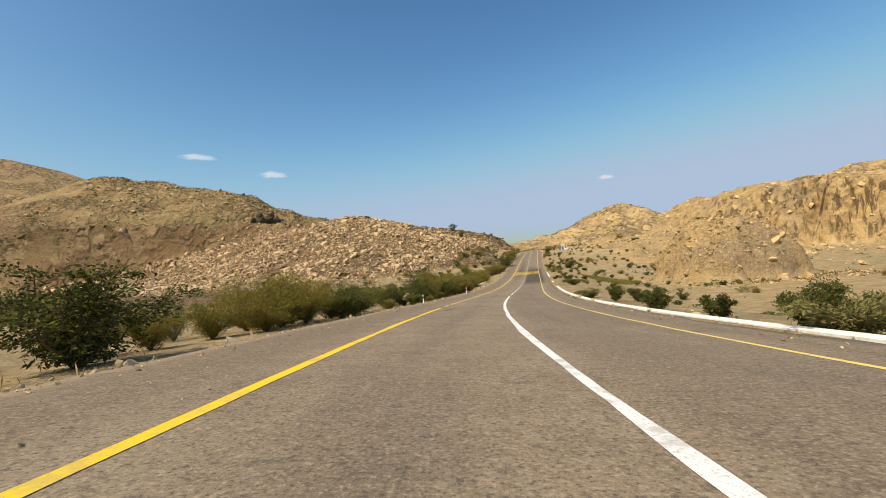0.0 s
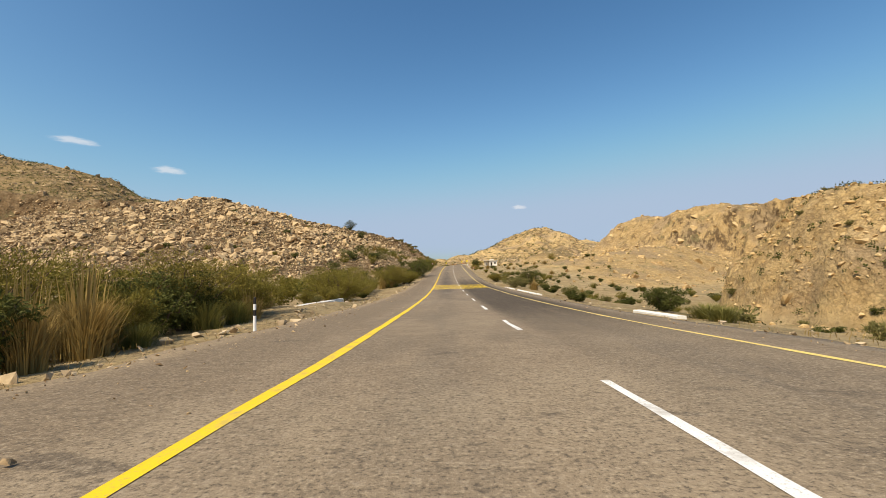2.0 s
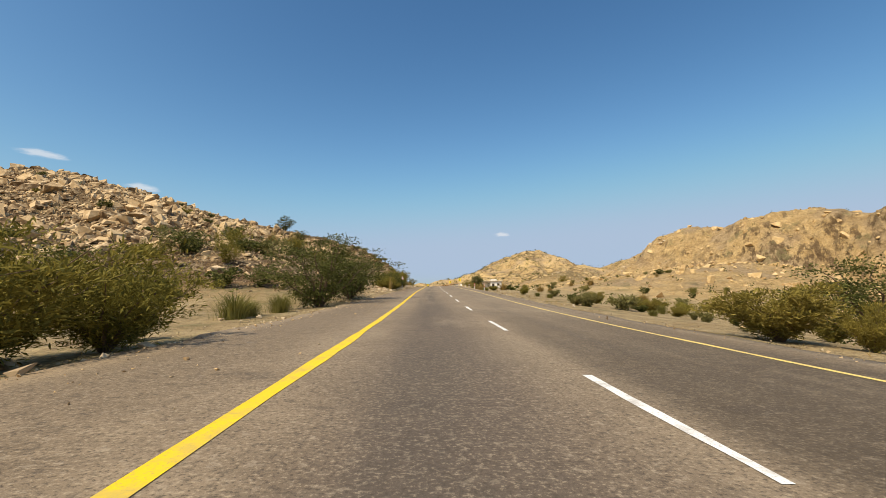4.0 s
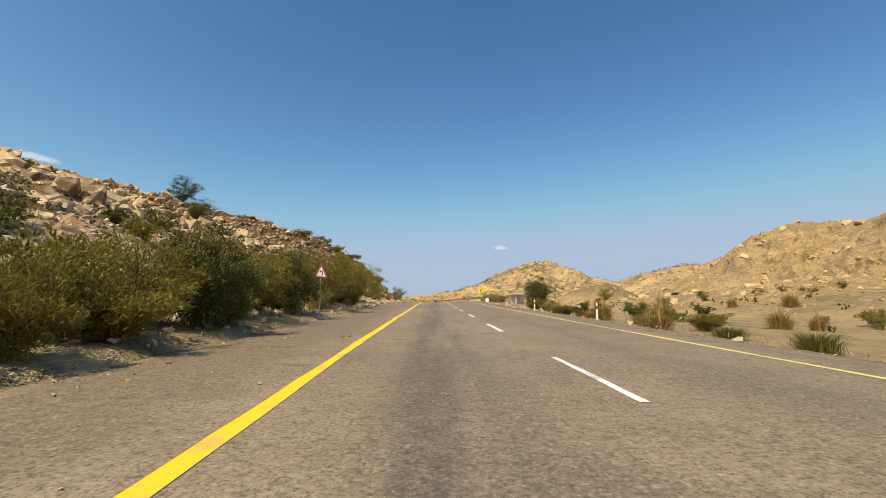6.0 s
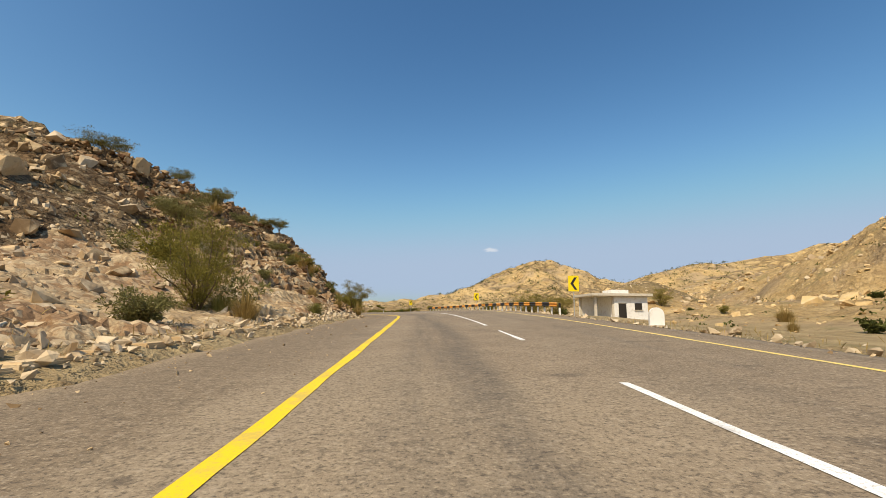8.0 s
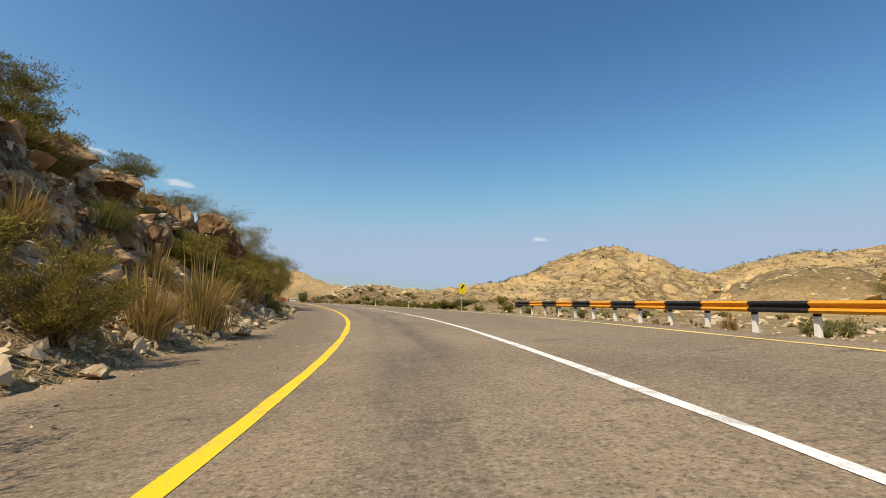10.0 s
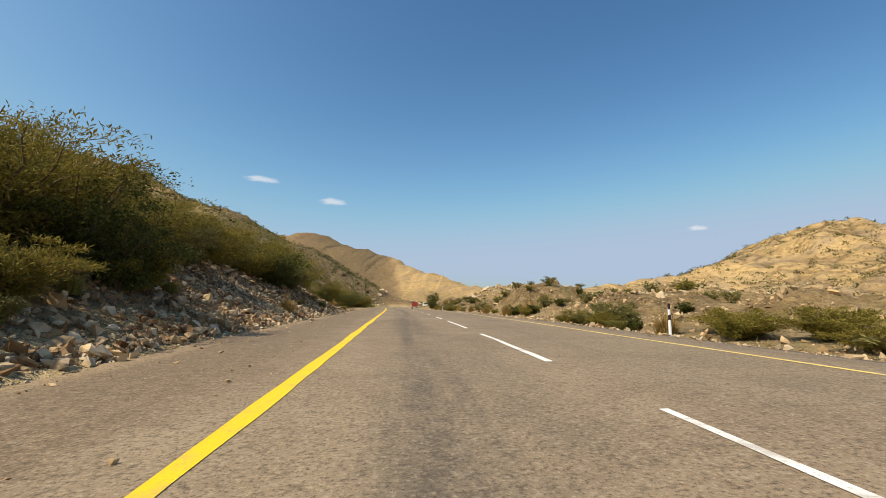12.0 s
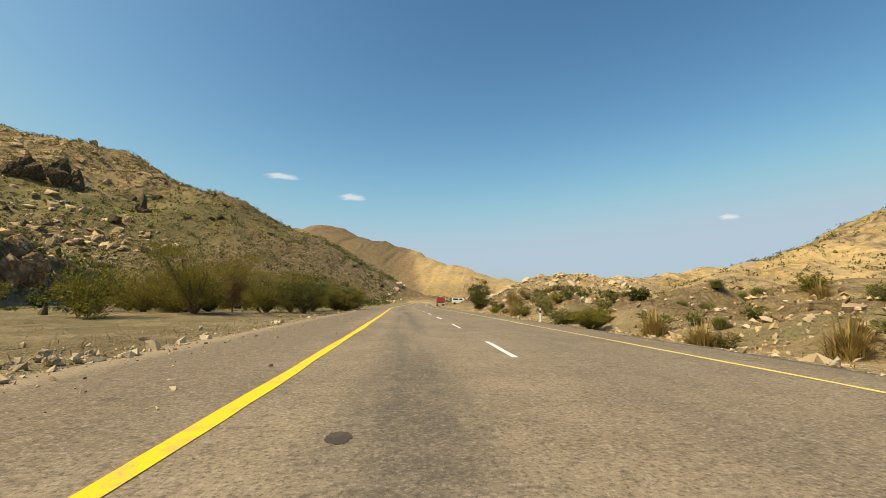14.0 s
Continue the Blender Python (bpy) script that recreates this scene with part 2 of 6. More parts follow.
def tube(r, h, at=(0, 0, 0), seg=12, r2=None):
    bm = bmesh.new()
    bmesh.ops.create_cone(bm, cap_ends=True, segments=seg, radius1=r, radius2=r if r2 is None else r2, depth=h)
    bmesh.ops.translate(bm, vec=(at[0], at[1], at[2] + h / 2), verts=bm.verts)
    return bm


def prism(outline, depth, bevel=0.0):
    """An outline in x and z, given a depth along y."""
    bm = bmesh.new()
    face = bm.faces.new([bm.verts.new((x, 0, z)) for x, z in outline])
    made = bmesh.ops.extrude_face_region(bm, geom=[face])
    bmesh.ops.translate(bm, vec=(0, depth, 0), verts=[v for v in made["geom"] if isinstance(v, bmesh.types.BMVert)])
    bmesh.ops.recalc_face_normals(bm, faces=bm.faces[:])
    if bevel:
        bmesh.ops.bevel(bm, geom=bm.edges[:], offset=bevel, segments=1, affect="EDGES")
    return bm


def ground_z(x, y):
    return float(height(np.array([x], float), np.array([y], float))[0][0])


def spot(s, u, sink=0.0):
    """Place on the ground beside the road, and the road's heading there in degrees."""
    p = road_at(s, u)
    x, y = float(p[0]), float(p[1])
    z = ground_z(x, y)
    if -7.2 < u < 5.4:
        z = max(z, float(p[2]))
    return x, y, z - sink, math.degrees(float(np.interp(s, SS, RTH)))


# ---- materials ----
class Nodes:
    def __init__(self, name, rough=0.9, spec=0.25):
        self.m = bpy.data.materials.new(name)
        self.m.use_nodes = True
        self.t = self.m.node_tree
        self.b = self.t.nodes["Principled BSDF"]
        self.b.inputs["Roughness"].default_value = rough
        self.b.inputs["Specular IOR Level"].default_value = spec
        self.co = self.t.nodes.new("ShaderNodeTexCoord").outputs["Object"]

    def link(self, a, b):
        self.t.links.new(a, b)

    def noise(self, scale, detail=4.0, rough=0.55, co=None, stretch=None):
        n = self.t.nodes.new("ShaderNodeTexNoise")
        n.inputs["Scale"].default_value, n.inputs["Detail"].default_value, n.inputs["Roughness"].default_value = scale, detail, rough
        co = co or self.co
        if stretch:
            v = self.t.nodes.new("ShaderNodeVectorMath")
            v.operation = "MULTIPLY"
            v.inputs[1].default_value = stretch
            self.link(co, v.inputs[0])
            co = v.outputs[0]
        self.link(co, n.inputs["Vector"])
        return n.outputs["Fac"]

    def ramp(self, fac, a, b, lo=0.0, hi=1.0):
        n = self.t.nodes.new("ShaderNodeMapRange")
        n.interpolation_type = "SMOOTHSTEP"
        for i, v in enumerate((a, b, lo, hi)):
            n.inputs[i + 1].default_value = v
        self.link(fac, n.inputs[0])
        return n.outputs[0]

    def mix(self, fac, a, b):
        n = self.t.nodes.new("ShaderNodeMix")
        n.data_type = "RGBA"
        self.put(fac, n.inputs[0])
        self.put(a, n.inputs[6])
        self.put(b, n.inputs[7])
        return n.outputs[2]

    def math(self, op, a, b=0.0):
        n = self.t.nodes.new("ShaderNodeMath")
        n.operation = op
        self.put(a, n.inputs[0])
        self.put(b, n.inputs[1])
        return n.outputs[0]

    def put(self, v, socket):
        if isinstance(v, bpy.types.NodeSocket):
            self.link(v, socket)
        elif isinstance(v, tuple):
            socket.default_value = (*v, 1.0)
        else:
            socket.default_value = v

    def attr(self, name):
        n = self.t.nodes.new("ShaderNodeAttribute")
        n.attribute_name = name
        return n.outputs["Fac"]

    def cells(self, scale):
        """Broken pieces: the way to the nearest joint, and a tone for each piece."""
        w = self.t.nodes.new("ShaderNodeVectorMath")
        w.operation = "ADD"
        wob = self.t.nodes.new("ShaderNodeTexNoise")
        wob.inputs["Scale"].default_value, wob.inputs["Detail"].default_value = scale * 1.3, 3.0
        self.link(self.co, wob.inputs["Vector"])
        self.link(self.co, w.inputs[0])
        small = self.t.nodes.new("ShaderNodeVectorMath")
        small.operation = "SCALE"
        small.inputs[3].default_value = 0.7 / scale
        self.link(wob.outputs["Color"], small.inputs[0])
        self.link(small.outputs[0], w.inputs[1])
        got = []
        for feature, out in (("DISTANCE_TO_EDGE", "Distance"), ("F1", "Color")):
            v = self.t.nodes.new("ShaderNodeTexVoronoi")
            v.feature = feature
            v.inputs["Scale"].default_value = scale
            self.link(w.outputs[0], v.inputs["Vector"])
            got.append(v.outputs[out])
        tone = self.t.nodes.new("ShaderNodeSeparateColor")
        self.link(got[1], tone.inputs[0])
        return got[0], tone.outputs[0]

    def random(self):
        return self.t.nodes.new("ShaderNodeObjectInfo").outputs["Random"]

    def island(self):
        return self.t.nodes.new("ShaderNodeNewGeometry").outputs["Random Per Island"]

    def bump(self, h, strength, dist):
        n = self.t.nodes.new("ShaderNodeBump")
        n.inputs["Strength"].default_value, n.inputs["Distance"].default_value = strength, dist
        self.link(h, n.inputs["Height"])
        if self.b.inputs["Normal"].is_linked:
            self.link(self.b.inputs["Normal"].links[0].from_socket, n.inputs["Normal"])
        self.link(n.outputs[0], self.b.inputs["Normal"])

    def done(self, colour):
        self.put(colour, self.b.inputs["Base Color"])
        return self.m


def ground_material():
    k = Nodes("desert_ground", 0.95, 0.15)
    rocky, side, grey = k.attr("rocky"), k.attr("side"), k.attr("grey")
    big, mid, fine, grit = k.noise(0.045, 5), k.noise(0.35, 6, 0.65), k.noise(1.9, 6, 0.7), k.noise(14, 3, 0.7)
    crack = k.noise(0.16, 8, 0.72)
    sand = k.mix(k.ramp(mid, 0.35, 0.68), (0.36, 0.262, 0.135), (0.50, 0.382, 0.212))
    sand = k.mix(k.math("MULTIPLY", grey, 0.85), sand, k.mix(k.ramp(mid, 0.38, 0.64), (0.165, 0.128, 0.066), (0.285, 0.225, 0.130)))
    brown = k.mix(k.ramp(mid, 0.36, 0.66), (0.150, 0.093, 0.046), (0.33, 0.222, 0.118))
    brown = k.mix(k.ramp(big, 0.45, 0.65), brown, (0.26, 0.155, 0.076))
    gold = k.mix(k.ramp(mid, 0.34, 0.7), (0.53, 0.36, 0.155), (0.69, 0.49, 0.23))
    gold = k.mix(k.ramp(big, 0.48, 0.64), gold, (0.45, 0.33, 0.19))
    rock = k.mix(side, brown, gold)
    rock = k.mix(grey, rock, k.mix(k.ramp(mid, 0.38, 0.62), (0.14, 0.107, 0.054), (0.30, 0.226, 0.118)))
    rock = k.mix(k.math("MULTIPLY", grey, k.ramp(k.noise(0.028, 5, 0.6), 0.48, 0.62, 0.0, 0.55)), rock, (0.19, 0.155, 0.065))
    # small shadows of broken rock, painted in as dark cracks
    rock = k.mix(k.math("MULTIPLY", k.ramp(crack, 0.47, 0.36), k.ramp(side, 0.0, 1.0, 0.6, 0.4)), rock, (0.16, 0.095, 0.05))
    rock = k.mix(k.math("MULTIPLY", k.ramp(crack, 0.56, 0.68), 0.45), rock, (0.60, 0.45, 0.26))
    thick = k.math("MULTIPLY", k.attr("green"), k.ramp(k.noise(0.075, 8, 0.78), 0.36, 0.54, 0.55, 0.97))
    # dark cliff streaks: rock stain, plus gully shade painted into the colour
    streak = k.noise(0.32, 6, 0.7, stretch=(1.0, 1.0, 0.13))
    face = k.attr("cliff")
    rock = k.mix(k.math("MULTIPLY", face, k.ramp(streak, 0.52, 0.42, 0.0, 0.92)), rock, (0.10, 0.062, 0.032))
    col = k.mix(k.ramp(rocky, 0.05, 0.45), sand, rock)
    # dark specks for scrub and for stone shadows, both in the colour
    dark = k.math("MULTIPLY", k.ramp(fine, 0.52, 0.66), k.ramp(side, 0.0, 1.0, 0.65, 0.45))
    col = k.mix(dark, col, (0.17, 0.115, 0.065))
    col = k.mix(k.math("MULTIPLY", k.ramp(grit, 0.58, 0.75), 0.5), col, (0.60, 0.46, 0.28))
    wide = k.math("MULTIPLY", k.attr("far"), k.ramp(rocky, 0.05, 0.45))
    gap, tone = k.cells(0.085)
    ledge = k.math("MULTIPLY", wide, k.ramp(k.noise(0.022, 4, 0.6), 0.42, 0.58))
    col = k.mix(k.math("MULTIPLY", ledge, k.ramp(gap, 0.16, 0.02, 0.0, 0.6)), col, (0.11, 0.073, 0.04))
    col = k.mix(k.math("MULTIPLY", wide, k.ramp(tone, 0.6, 1.0, 0.0, 0.35)), col, (0.52, 0.39, 0.22))
    col = k.mix(k.math("MULTIPLY", wide, k.ramp(tone, 0.35, 0.0, 0.0, 0.35)), col, (0.20, 0.135, 0.068))
    k.bump(k.math("MULTIPLY", ledge, k.math("ADD", k.ramp(gap, 0.0, 0.25), tone)), 0.8, 4.0)
    stony = k.math("MULTIPLY", k.math("MULTIPLY", k.ramp(rocky, 0.15, 0.6), k.ramp(side, 0.0, 1.0, 1.0, 0.3)), k.ramp(wide, 0.0, 1.0, 1.0, 0.25))
    # shade in the gaps between stones is painted into the colour
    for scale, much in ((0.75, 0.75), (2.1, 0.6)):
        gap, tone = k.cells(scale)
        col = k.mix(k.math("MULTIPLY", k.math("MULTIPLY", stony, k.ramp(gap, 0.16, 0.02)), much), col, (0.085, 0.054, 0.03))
        col = k.mix(k.math("MULTIPLY", k.math("MULTIPLY", stony, k.ramp(tone, 0.55, 1.0)), 0.45), col, (0.60, 0.46, 0.285))
        col = k.mix(k.math("MULTIPLY", k.math("MULTIPLY", stony, k.ramp(tone, 0.45, 0.0)), 0.5), col, (0.19, 0.12, 0.062))
        k.bump(k.math("ADD", k.math("MULTIPLY", k.ramp(gap, 0.0, 0.3), stony), k.math("MULTIPLY", tone, k.math("MULTIPLY", stony, 0.6))), 0.8, 0.45 / scale)
    col = k.mix(k.math("MULTIPLY", thick, 0.62), col, k.mix(k.ramp(fine, 0.4, 0.6), (0.085, 0.100, 0.025), (0.20, 0.205, 0.062)))
    scrub = k.math("MULTIPLY", k.ramp(k.noise(0.13, 6, 0.75), 0.54, 0.64), 0.5)
    col = k.mix(scrub, col, (0.19, 0.18, 0.085))
    k.bump(streak, 0.3, 0.5)
    k.bump(crack, 0.8, 2.2)
    k.bump(mid, 0.8, 0.9)
    k.bump(fine, 0.9, 0.30)
    k.bump(grit, 0.5, 0.035)
    return k.done(col)


def rock_material(name, dark, light, pale):
    k = Nodes(name, 0.92, 0.2)
    col = k.mix(k.ramp(k.island(), 0.0, 0.9), dark, light)
    col = k.mix(k.ramp(k.noise(1.3, 4), 0.45, 0.7), col, pale)
    n = k.noise(5, 5, 0.65)
    col = k.mix(k.math("MULTIPLY", k.ramp(n, 0.55, 0.75), 0.5), col, dark)
    k.bump(n, 0.6, 0.08)
    return k.done(col)


def face_material():
    k = Nodes("broken_rock_face", 0.94, 0.15)
    big, mid, fine = k.noise(0.22, 4), k.noise(1.1, 6, 0.7), k.noise(6.0, 5, 0.7)
    col = k.mix(k.ramp(big, 0.42, 0.60), (0.34, 0.245, 0.14), (0.25, 0.150, 0.080))
    col = k.mix(k.math("MULTIPLY", k.ramp(mid, 0.50, 0.64), 0.75), col, (0.52, 0.405, 0.25))
    col = k.mix(k.math("MULTIPLY", k.ramp(mid, 0.44, 0.32), 0.7), col, (0.125, 0.078, 0.042))
    gap, tone = k.cells(3.2)
    col = k.mix(k.math("MULTIPLY", k.ramp(tone, 0.5, 1.0), 0.5), col, (0.58, 0.46, 0.30))
    col = k.mix(k.math("MULTIPLY", k.ramp(gap, 0.07, 0.01), 0.3), col, (0.10, 0.065, 0.038))
    col = k.mix(k.math("MULTIPLY", k.ramp(fine, 0.55, 0.7), 0.4), col, (0.16, 0.105, 0.06))
    k.bump(mid, 0.5, 0.2)
    k.bump(gap, 0.6, 0.12)
    k.bump(fine, 0.7, 0.05)
    return k.done(col)


def asphalt_material():
    k = Nodes("worn_asphalt", 0.86, 0.3)
    uv = k.t.nodes.new("ShaderNodeUVMap").outputs[0]
    sep = k.t.nodes.new("ShaderNodeSeparateXYZ")
    k.link(uv, sep.inputs[0])
    u, s = sep.outputs[0], sep.outputs[1]
    big, mid = k.noise(0.12, 4, co=uv), k.noise(1.1, 5, 0.6, co=uv)
    grit, chip = k.noise(26, 3, 0.75, co=uv), k.noise(75, 2, 0.6, co=uv)
    streak = k.noise(1.0, 5, 0.6, co=uv, stretch=(1.6, 0.09, 1))
    col = k.mix(k.ramp(mid, 0.3, 0.72), (0.215, 0.160, 0.104), (0.285, 0.216, 0.142))
    col = k.mix(k.math("MULTIPLY", k.ramp(big, 0.45, 0.65), 0.5), col, (0.315, 0.248, 0.166))

    def band(middle, half, core=0.15):
        off = k.math("ABSOLUTE", k.math("SUBTRACT", u, middle))
        return k.ramp(off, half, half * core)

    oil = k.math("MULTIPLY", band(-1.95, 1.0), k.ramp(streak, 0.36, 0.62, 0.15, 1.0))
    oil = k.math("MULTIPLY", oil, k.ramp(s, 85, 150, 0.3, 0.78))
    drip = k.noise(2.6, 6, 0.85, co=uv)
    oil = k.math("MULTIPLY", oil, k.ramp(drip, 0.40, 0.58, 0.45, 1.0))
    col = k.mix(oil, col, (0.105, 0.088, 0.070))
    stretch_on = k.math("MULTIPLY", k.ramp(s, 82, 100), k.ramp(s, 172, 140))
    oil2 = k.math("MULTIPLY", k.math("MULTIPLY", band(2.4, 2.6, 0.6), stretch_on), k.ramp(streak, 0.25, 0.55, 0.6, 1.0))
    oil2 = k.math("MULTIPLY", oil2, k.ramp(drip, 0.36, 0.60, 0.62, 1.0))
    col = k.mix(oil2, col, (0.046, 0.034, 0.022))
    oil3 = k.math("MULTIPLY", k.math("MULTIPLY", band(-1.8, 1.9), k.math("MULTIPLY", k.ramp(s, 96, 136, 0.0, 1.0), k.ramp(s, 215, 150))), 0.8)
    col = k.mix(oil3, col, (0.10, 0.075, 0.058))
    oil4 = k.math("MULTIPLY", band(1.9, 1.1), k.ramp(streak, 0.46, 0.68, 0.0, 0.45))
    col = k.mix(oil4, col, (0.12, 0.10, 0.08))
    blot = k.noise(0.42, 5, 0.62, co=uv, stretch=(1.0, 0.35, 1))
    right = k.math("MULTIPLY", k.ramp(u, 0.1, 0.7), k.ramp(u, 4.0, 3.3))
    col = k.mix(k.math("MULTIPLY", right, k.ramp(s, 172, 130, 0.16, 0.34)), col, (0.12, 0.092, 0.062))
    col = k.mix(k.math("MULTIPLY", k.ramp(blot, 0.50, 0.66), 0.42), col, (0.135, 0.105, 0.075))
    col = k.mix(k.math("MULTIPLY", k.ramp(blot, 0.44, 0.30), 0.40), col, (0.33, 0.262, 0.178))
    edge = k.math("ADD", u, k.math("MULTIPLY", k.math("SUBTRACT", mid, 0.5), 1.1))
    shoulder = k.math("MAXIMUM", k.ramp(edge, -3.9, -4.9), k.ramp(edge, 4.0, 4.6))
    dust = k.mix(k.ramp(k.noise(4.5, 4, 0.7, co=uv), 0.35, 0.65), (0.150, 0.110, 0.070), (0.225, 0.167, 0.107))
    col = k.mix(k.math("MULTIPLY", shoulder, 0.8), col, dust)
    gravel = k.math("MAXIMUM", k.ramp(edge, -6.3, -7.1), k.ramp(edge, 4.6, 5.3))
    col = k.mix(k.math("MULTIPLY", gravel, 0.6), col, (0.33, 0.255, 0.168))
    spots = k.noise(0.8, 3, 0.5, co=uv, stretch=(0.8, 1.7, 1))
    col = k.mix(k.math("MULTIPLY", k.ramp(spots, 0.655, 0.71), 0.5), col, (0.065, 0.05, 0.038))
    col = k.mix(k.math("MULTIPLY", k.ramp(grit, 0.53, 0.66), 0.50), col, (0.48, 0.39, 0.27))
    col = k.mix(k.math("MULTIPLY", k.ramp(grit, 0.48, 0.35), 0.78), col, (0.065, 0.050, 0.036))
    coarse = k.noise(8.5, 5, 0.75, co=uv)
    col = k.mix(k.math("MULTIPLY", k.ramp(coarse, 0.47, 0.37), 0.58), col, (0.085, 0.066, 0.048))
    col = k.mix(k.math("MULTIPLY", k.ramp(coarse, 0.54, 0.65), 0.42), col, (0.40, 0.33, 0.24))
    col = k.mix(k.math("MULTIPLY", oil2, 0.8), col, (0.066, 0.047, 0.029))
    col = k.mix(k.math("MULTIPLY", oil, 0.4), col, (0.075, 0.062, 0.048))
    k.bump(mid, 0.25, 0.02)
    k.bump(coarse, 0.3, 0.010)
    k.bump(grit, 0.8, 0.014)
    k.bump(chip, 0.35, 0.004)
    return k.done(col)


def paint_material(name, colour, worn):
    k = Nodes(name, 0.7, 0.35)
    n, fine = k.noise(2.3, 5, 0.7), k.noise(38, 3, 0.7)
    col = k.mix(k.math("MULTIPLY", k.ramp(n, 0.48, 0.66), 0.6), colour, worn)
    col = k.mix(k.math("MULTIPLY", k.ramp(fine, 0.54, 0.66), 0.6), col, worn)
    k.bump(fine, 0.4, 0.004)
    return k.done(col)


def plain(name, colour, worn=None, scale=6.0, rough=0.7, metal=0.0, spec=0.35):
    k = Nodes(name, rough, spec)
    k.b.inputs["Metallic"].default_value = metal
    worn = worn or tuple(c * 0.72 for c in colour)
    n = k.noise(scale, 5, 0.65)
    col = k.mix(k.math("MULTIPLY", k.ramp(n, 0.48, 0.7), 0.6), colour, worn)
    k.bump(k.noise(scale * 6, 3), 0.2, 0.004)
    return k.done(col)


def leaf_material(name, dark, light, dry=None):
    k = Nodes(name, 0.75, 0.2)
    col = k.mix(k.island(), dark, light)
    col = k.mix(k.math("MULTIPLY", k.random(), 0.35), col, dry or light)
    glow = k.t.nodes.new("ShaderNodeBsdfTranslucent")
    k.put(col, glow.inputs[0])
    both = k.t.nodes.new("ShaderNodeMixShader")
    both.inputs[0].default_value = 0.28
    k.link(k.b.outputs[0], both.inputs[1])
    k.link(glow.outputs[0], both.inputs[2])
    k.link(both.outputs[0], k.t.nodes["Material Output"].inputs[0])
    return k.done(col)


M_GROUND, M_ROAD = ground_material(), asphalt_material()
M_ROCK_L = rock_material("brown_rock", (0.155, 0.095, 0.048), (0.54, 0.385, 0.21), (0.68, 0.52, 0.32))
M_ROCK_R = rock_material("golden_rock", (0.36, 0.23, 0.10), (0.62, 0.44, 0.21), (0.66, 0.50, 0.29))
M_ROCK_P = rock_material("pale_limestone", (0.32, 0.235, 0.145), (0.54, 0.42, 0.27), (0.62, 0.51, 0.36))
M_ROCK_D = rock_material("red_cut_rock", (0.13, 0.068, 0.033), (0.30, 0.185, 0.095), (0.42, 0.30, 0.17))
M_FACE = face_material()
M_YELLOW = paint_material("yellow_road_paint", (0.84, 0.565, 0.012), (0.46, 0.35, 0.12))
M_PALEY = paint_material("faded_yellow_road_paint", (0.80, 0.60, 0.17), (0.46, 0.38, 0.22))
M_ROCK_K = rock_material("dark_rock", (0.045, 0.034, 0.022), (0.10, 0.075, 0.045), (0.18, 0.135, 0.08))
M_TAR = plain("tar_stain", (0.060, 0.045, 0.033), (0.12, 0.09, 0.062), 9.0, 0.8)
M_BAR = paint_material("worn_yellow_bar", (0.84, 0.58, 0.02), (0.44, 0.33, 0.12))
M_WHITE = paint_material("white_road_paint", (0.80, 0.79, 0.76), (0.36, 0.32, 0.27))
M_WALL = plain("whitewash", (0.80, 0.78, 0.73), (0.58, 0.52, 0.43), 3.0, 0.85)
M_CONC = plain("pale_concrete", (0.58, 0.52, 0.42), (0.40, 0.34, 0.26), 4.0, 0.9)
M_STEEL = plain("galvanised_steel", (0.50, 0.48, 0.45), (0.30, 0.25, 0.2), 8.0, 0.5, 0.6)
M_RED = plain("red_paint", (0.55, 0.02, 0.025), (0.40, 0.03, 0.03), 8.0, 0.5)
M_SIGNW = plain("white_sign_face", (0.82, 0.83, 0.84), (0.70, 0.70, 0.69), 4.0, 0.4)
M_BLACK = plain("black_paint", (0.020, 0.018, 0.017), (0.05, 0.045, 0.04), 5.0, 0.5)
M_RAILY = plain("rail_yellow_paint", (0.78, 0.33, 0.02), (0.55, 0.20, 0.02), 5.0, 0.45)
M_SIGNY = plain("sign_yellow", (0.88, 0.66, 0.01), (0.75, 0.55, 0.02), 4.0, 0.4)
M_DARK = plain("dark_opening", (0.03, 0.025, 0.02), None, 4.0, 0.9)
M_BARK = plain("grey_brown_bark", (0.14, 0.095, 0.06), (0.08, 0.055, 0.035), 9.0, 0.95)
M_OLIVE = leaf_material("olive_leaves", (0.095, 0.088, 0.014), (0.30, 0.255, 0.05), (0.34, 0.245, 0.065))
M_GREEN = leaf_material("dark_green_leaves", (0.036, 0.044, 0.010), (0.145, 0.150, 0.038))
M_GREY = leaf_material("grey_green_leaves", (0.12, 0.112, 0.034), (0.25, 0.225, 0.082))
M_REED = leaf_material("dry_golden_reed", (0.23, 0.155, 0.048), (0.45, 0.32, 0.115))
M_GRASS = leaf_material("green_grass", (0.11, 0.12, 0.025), (0.27, 0.24, 0.07))
M_DRY = leaf_material("dry_brown_leaves", (0.17, 0.105, 0.045), (0.30, 0.195, 0.09))


# ---- ground and road ----
def grid_mesh(name, X, Y, Z, mat):
    ny, nx = X.shape
    me = bpy.data.meshes.new(name)
    co = np.stack([X, Y, Z], -1).reshape(-1, 3)
    i = (np.arange(ny - 1)[:, None] * nx + np.arange(nx - 1)[None]).ravel()
    q = np.stack([i, i + 1, i + nx + 1, i + nx], 1)
    me.from_pydata(co.tolist(), [], q.tolist())
    me.polygons.foreach_set("use_smooth", np.ones(len(q), bool))
    me.materials.append(mat)
    return me


def growing(a, first, ratio, n):
    return a + np.cumsum(first * ratio ** np.arange(n))


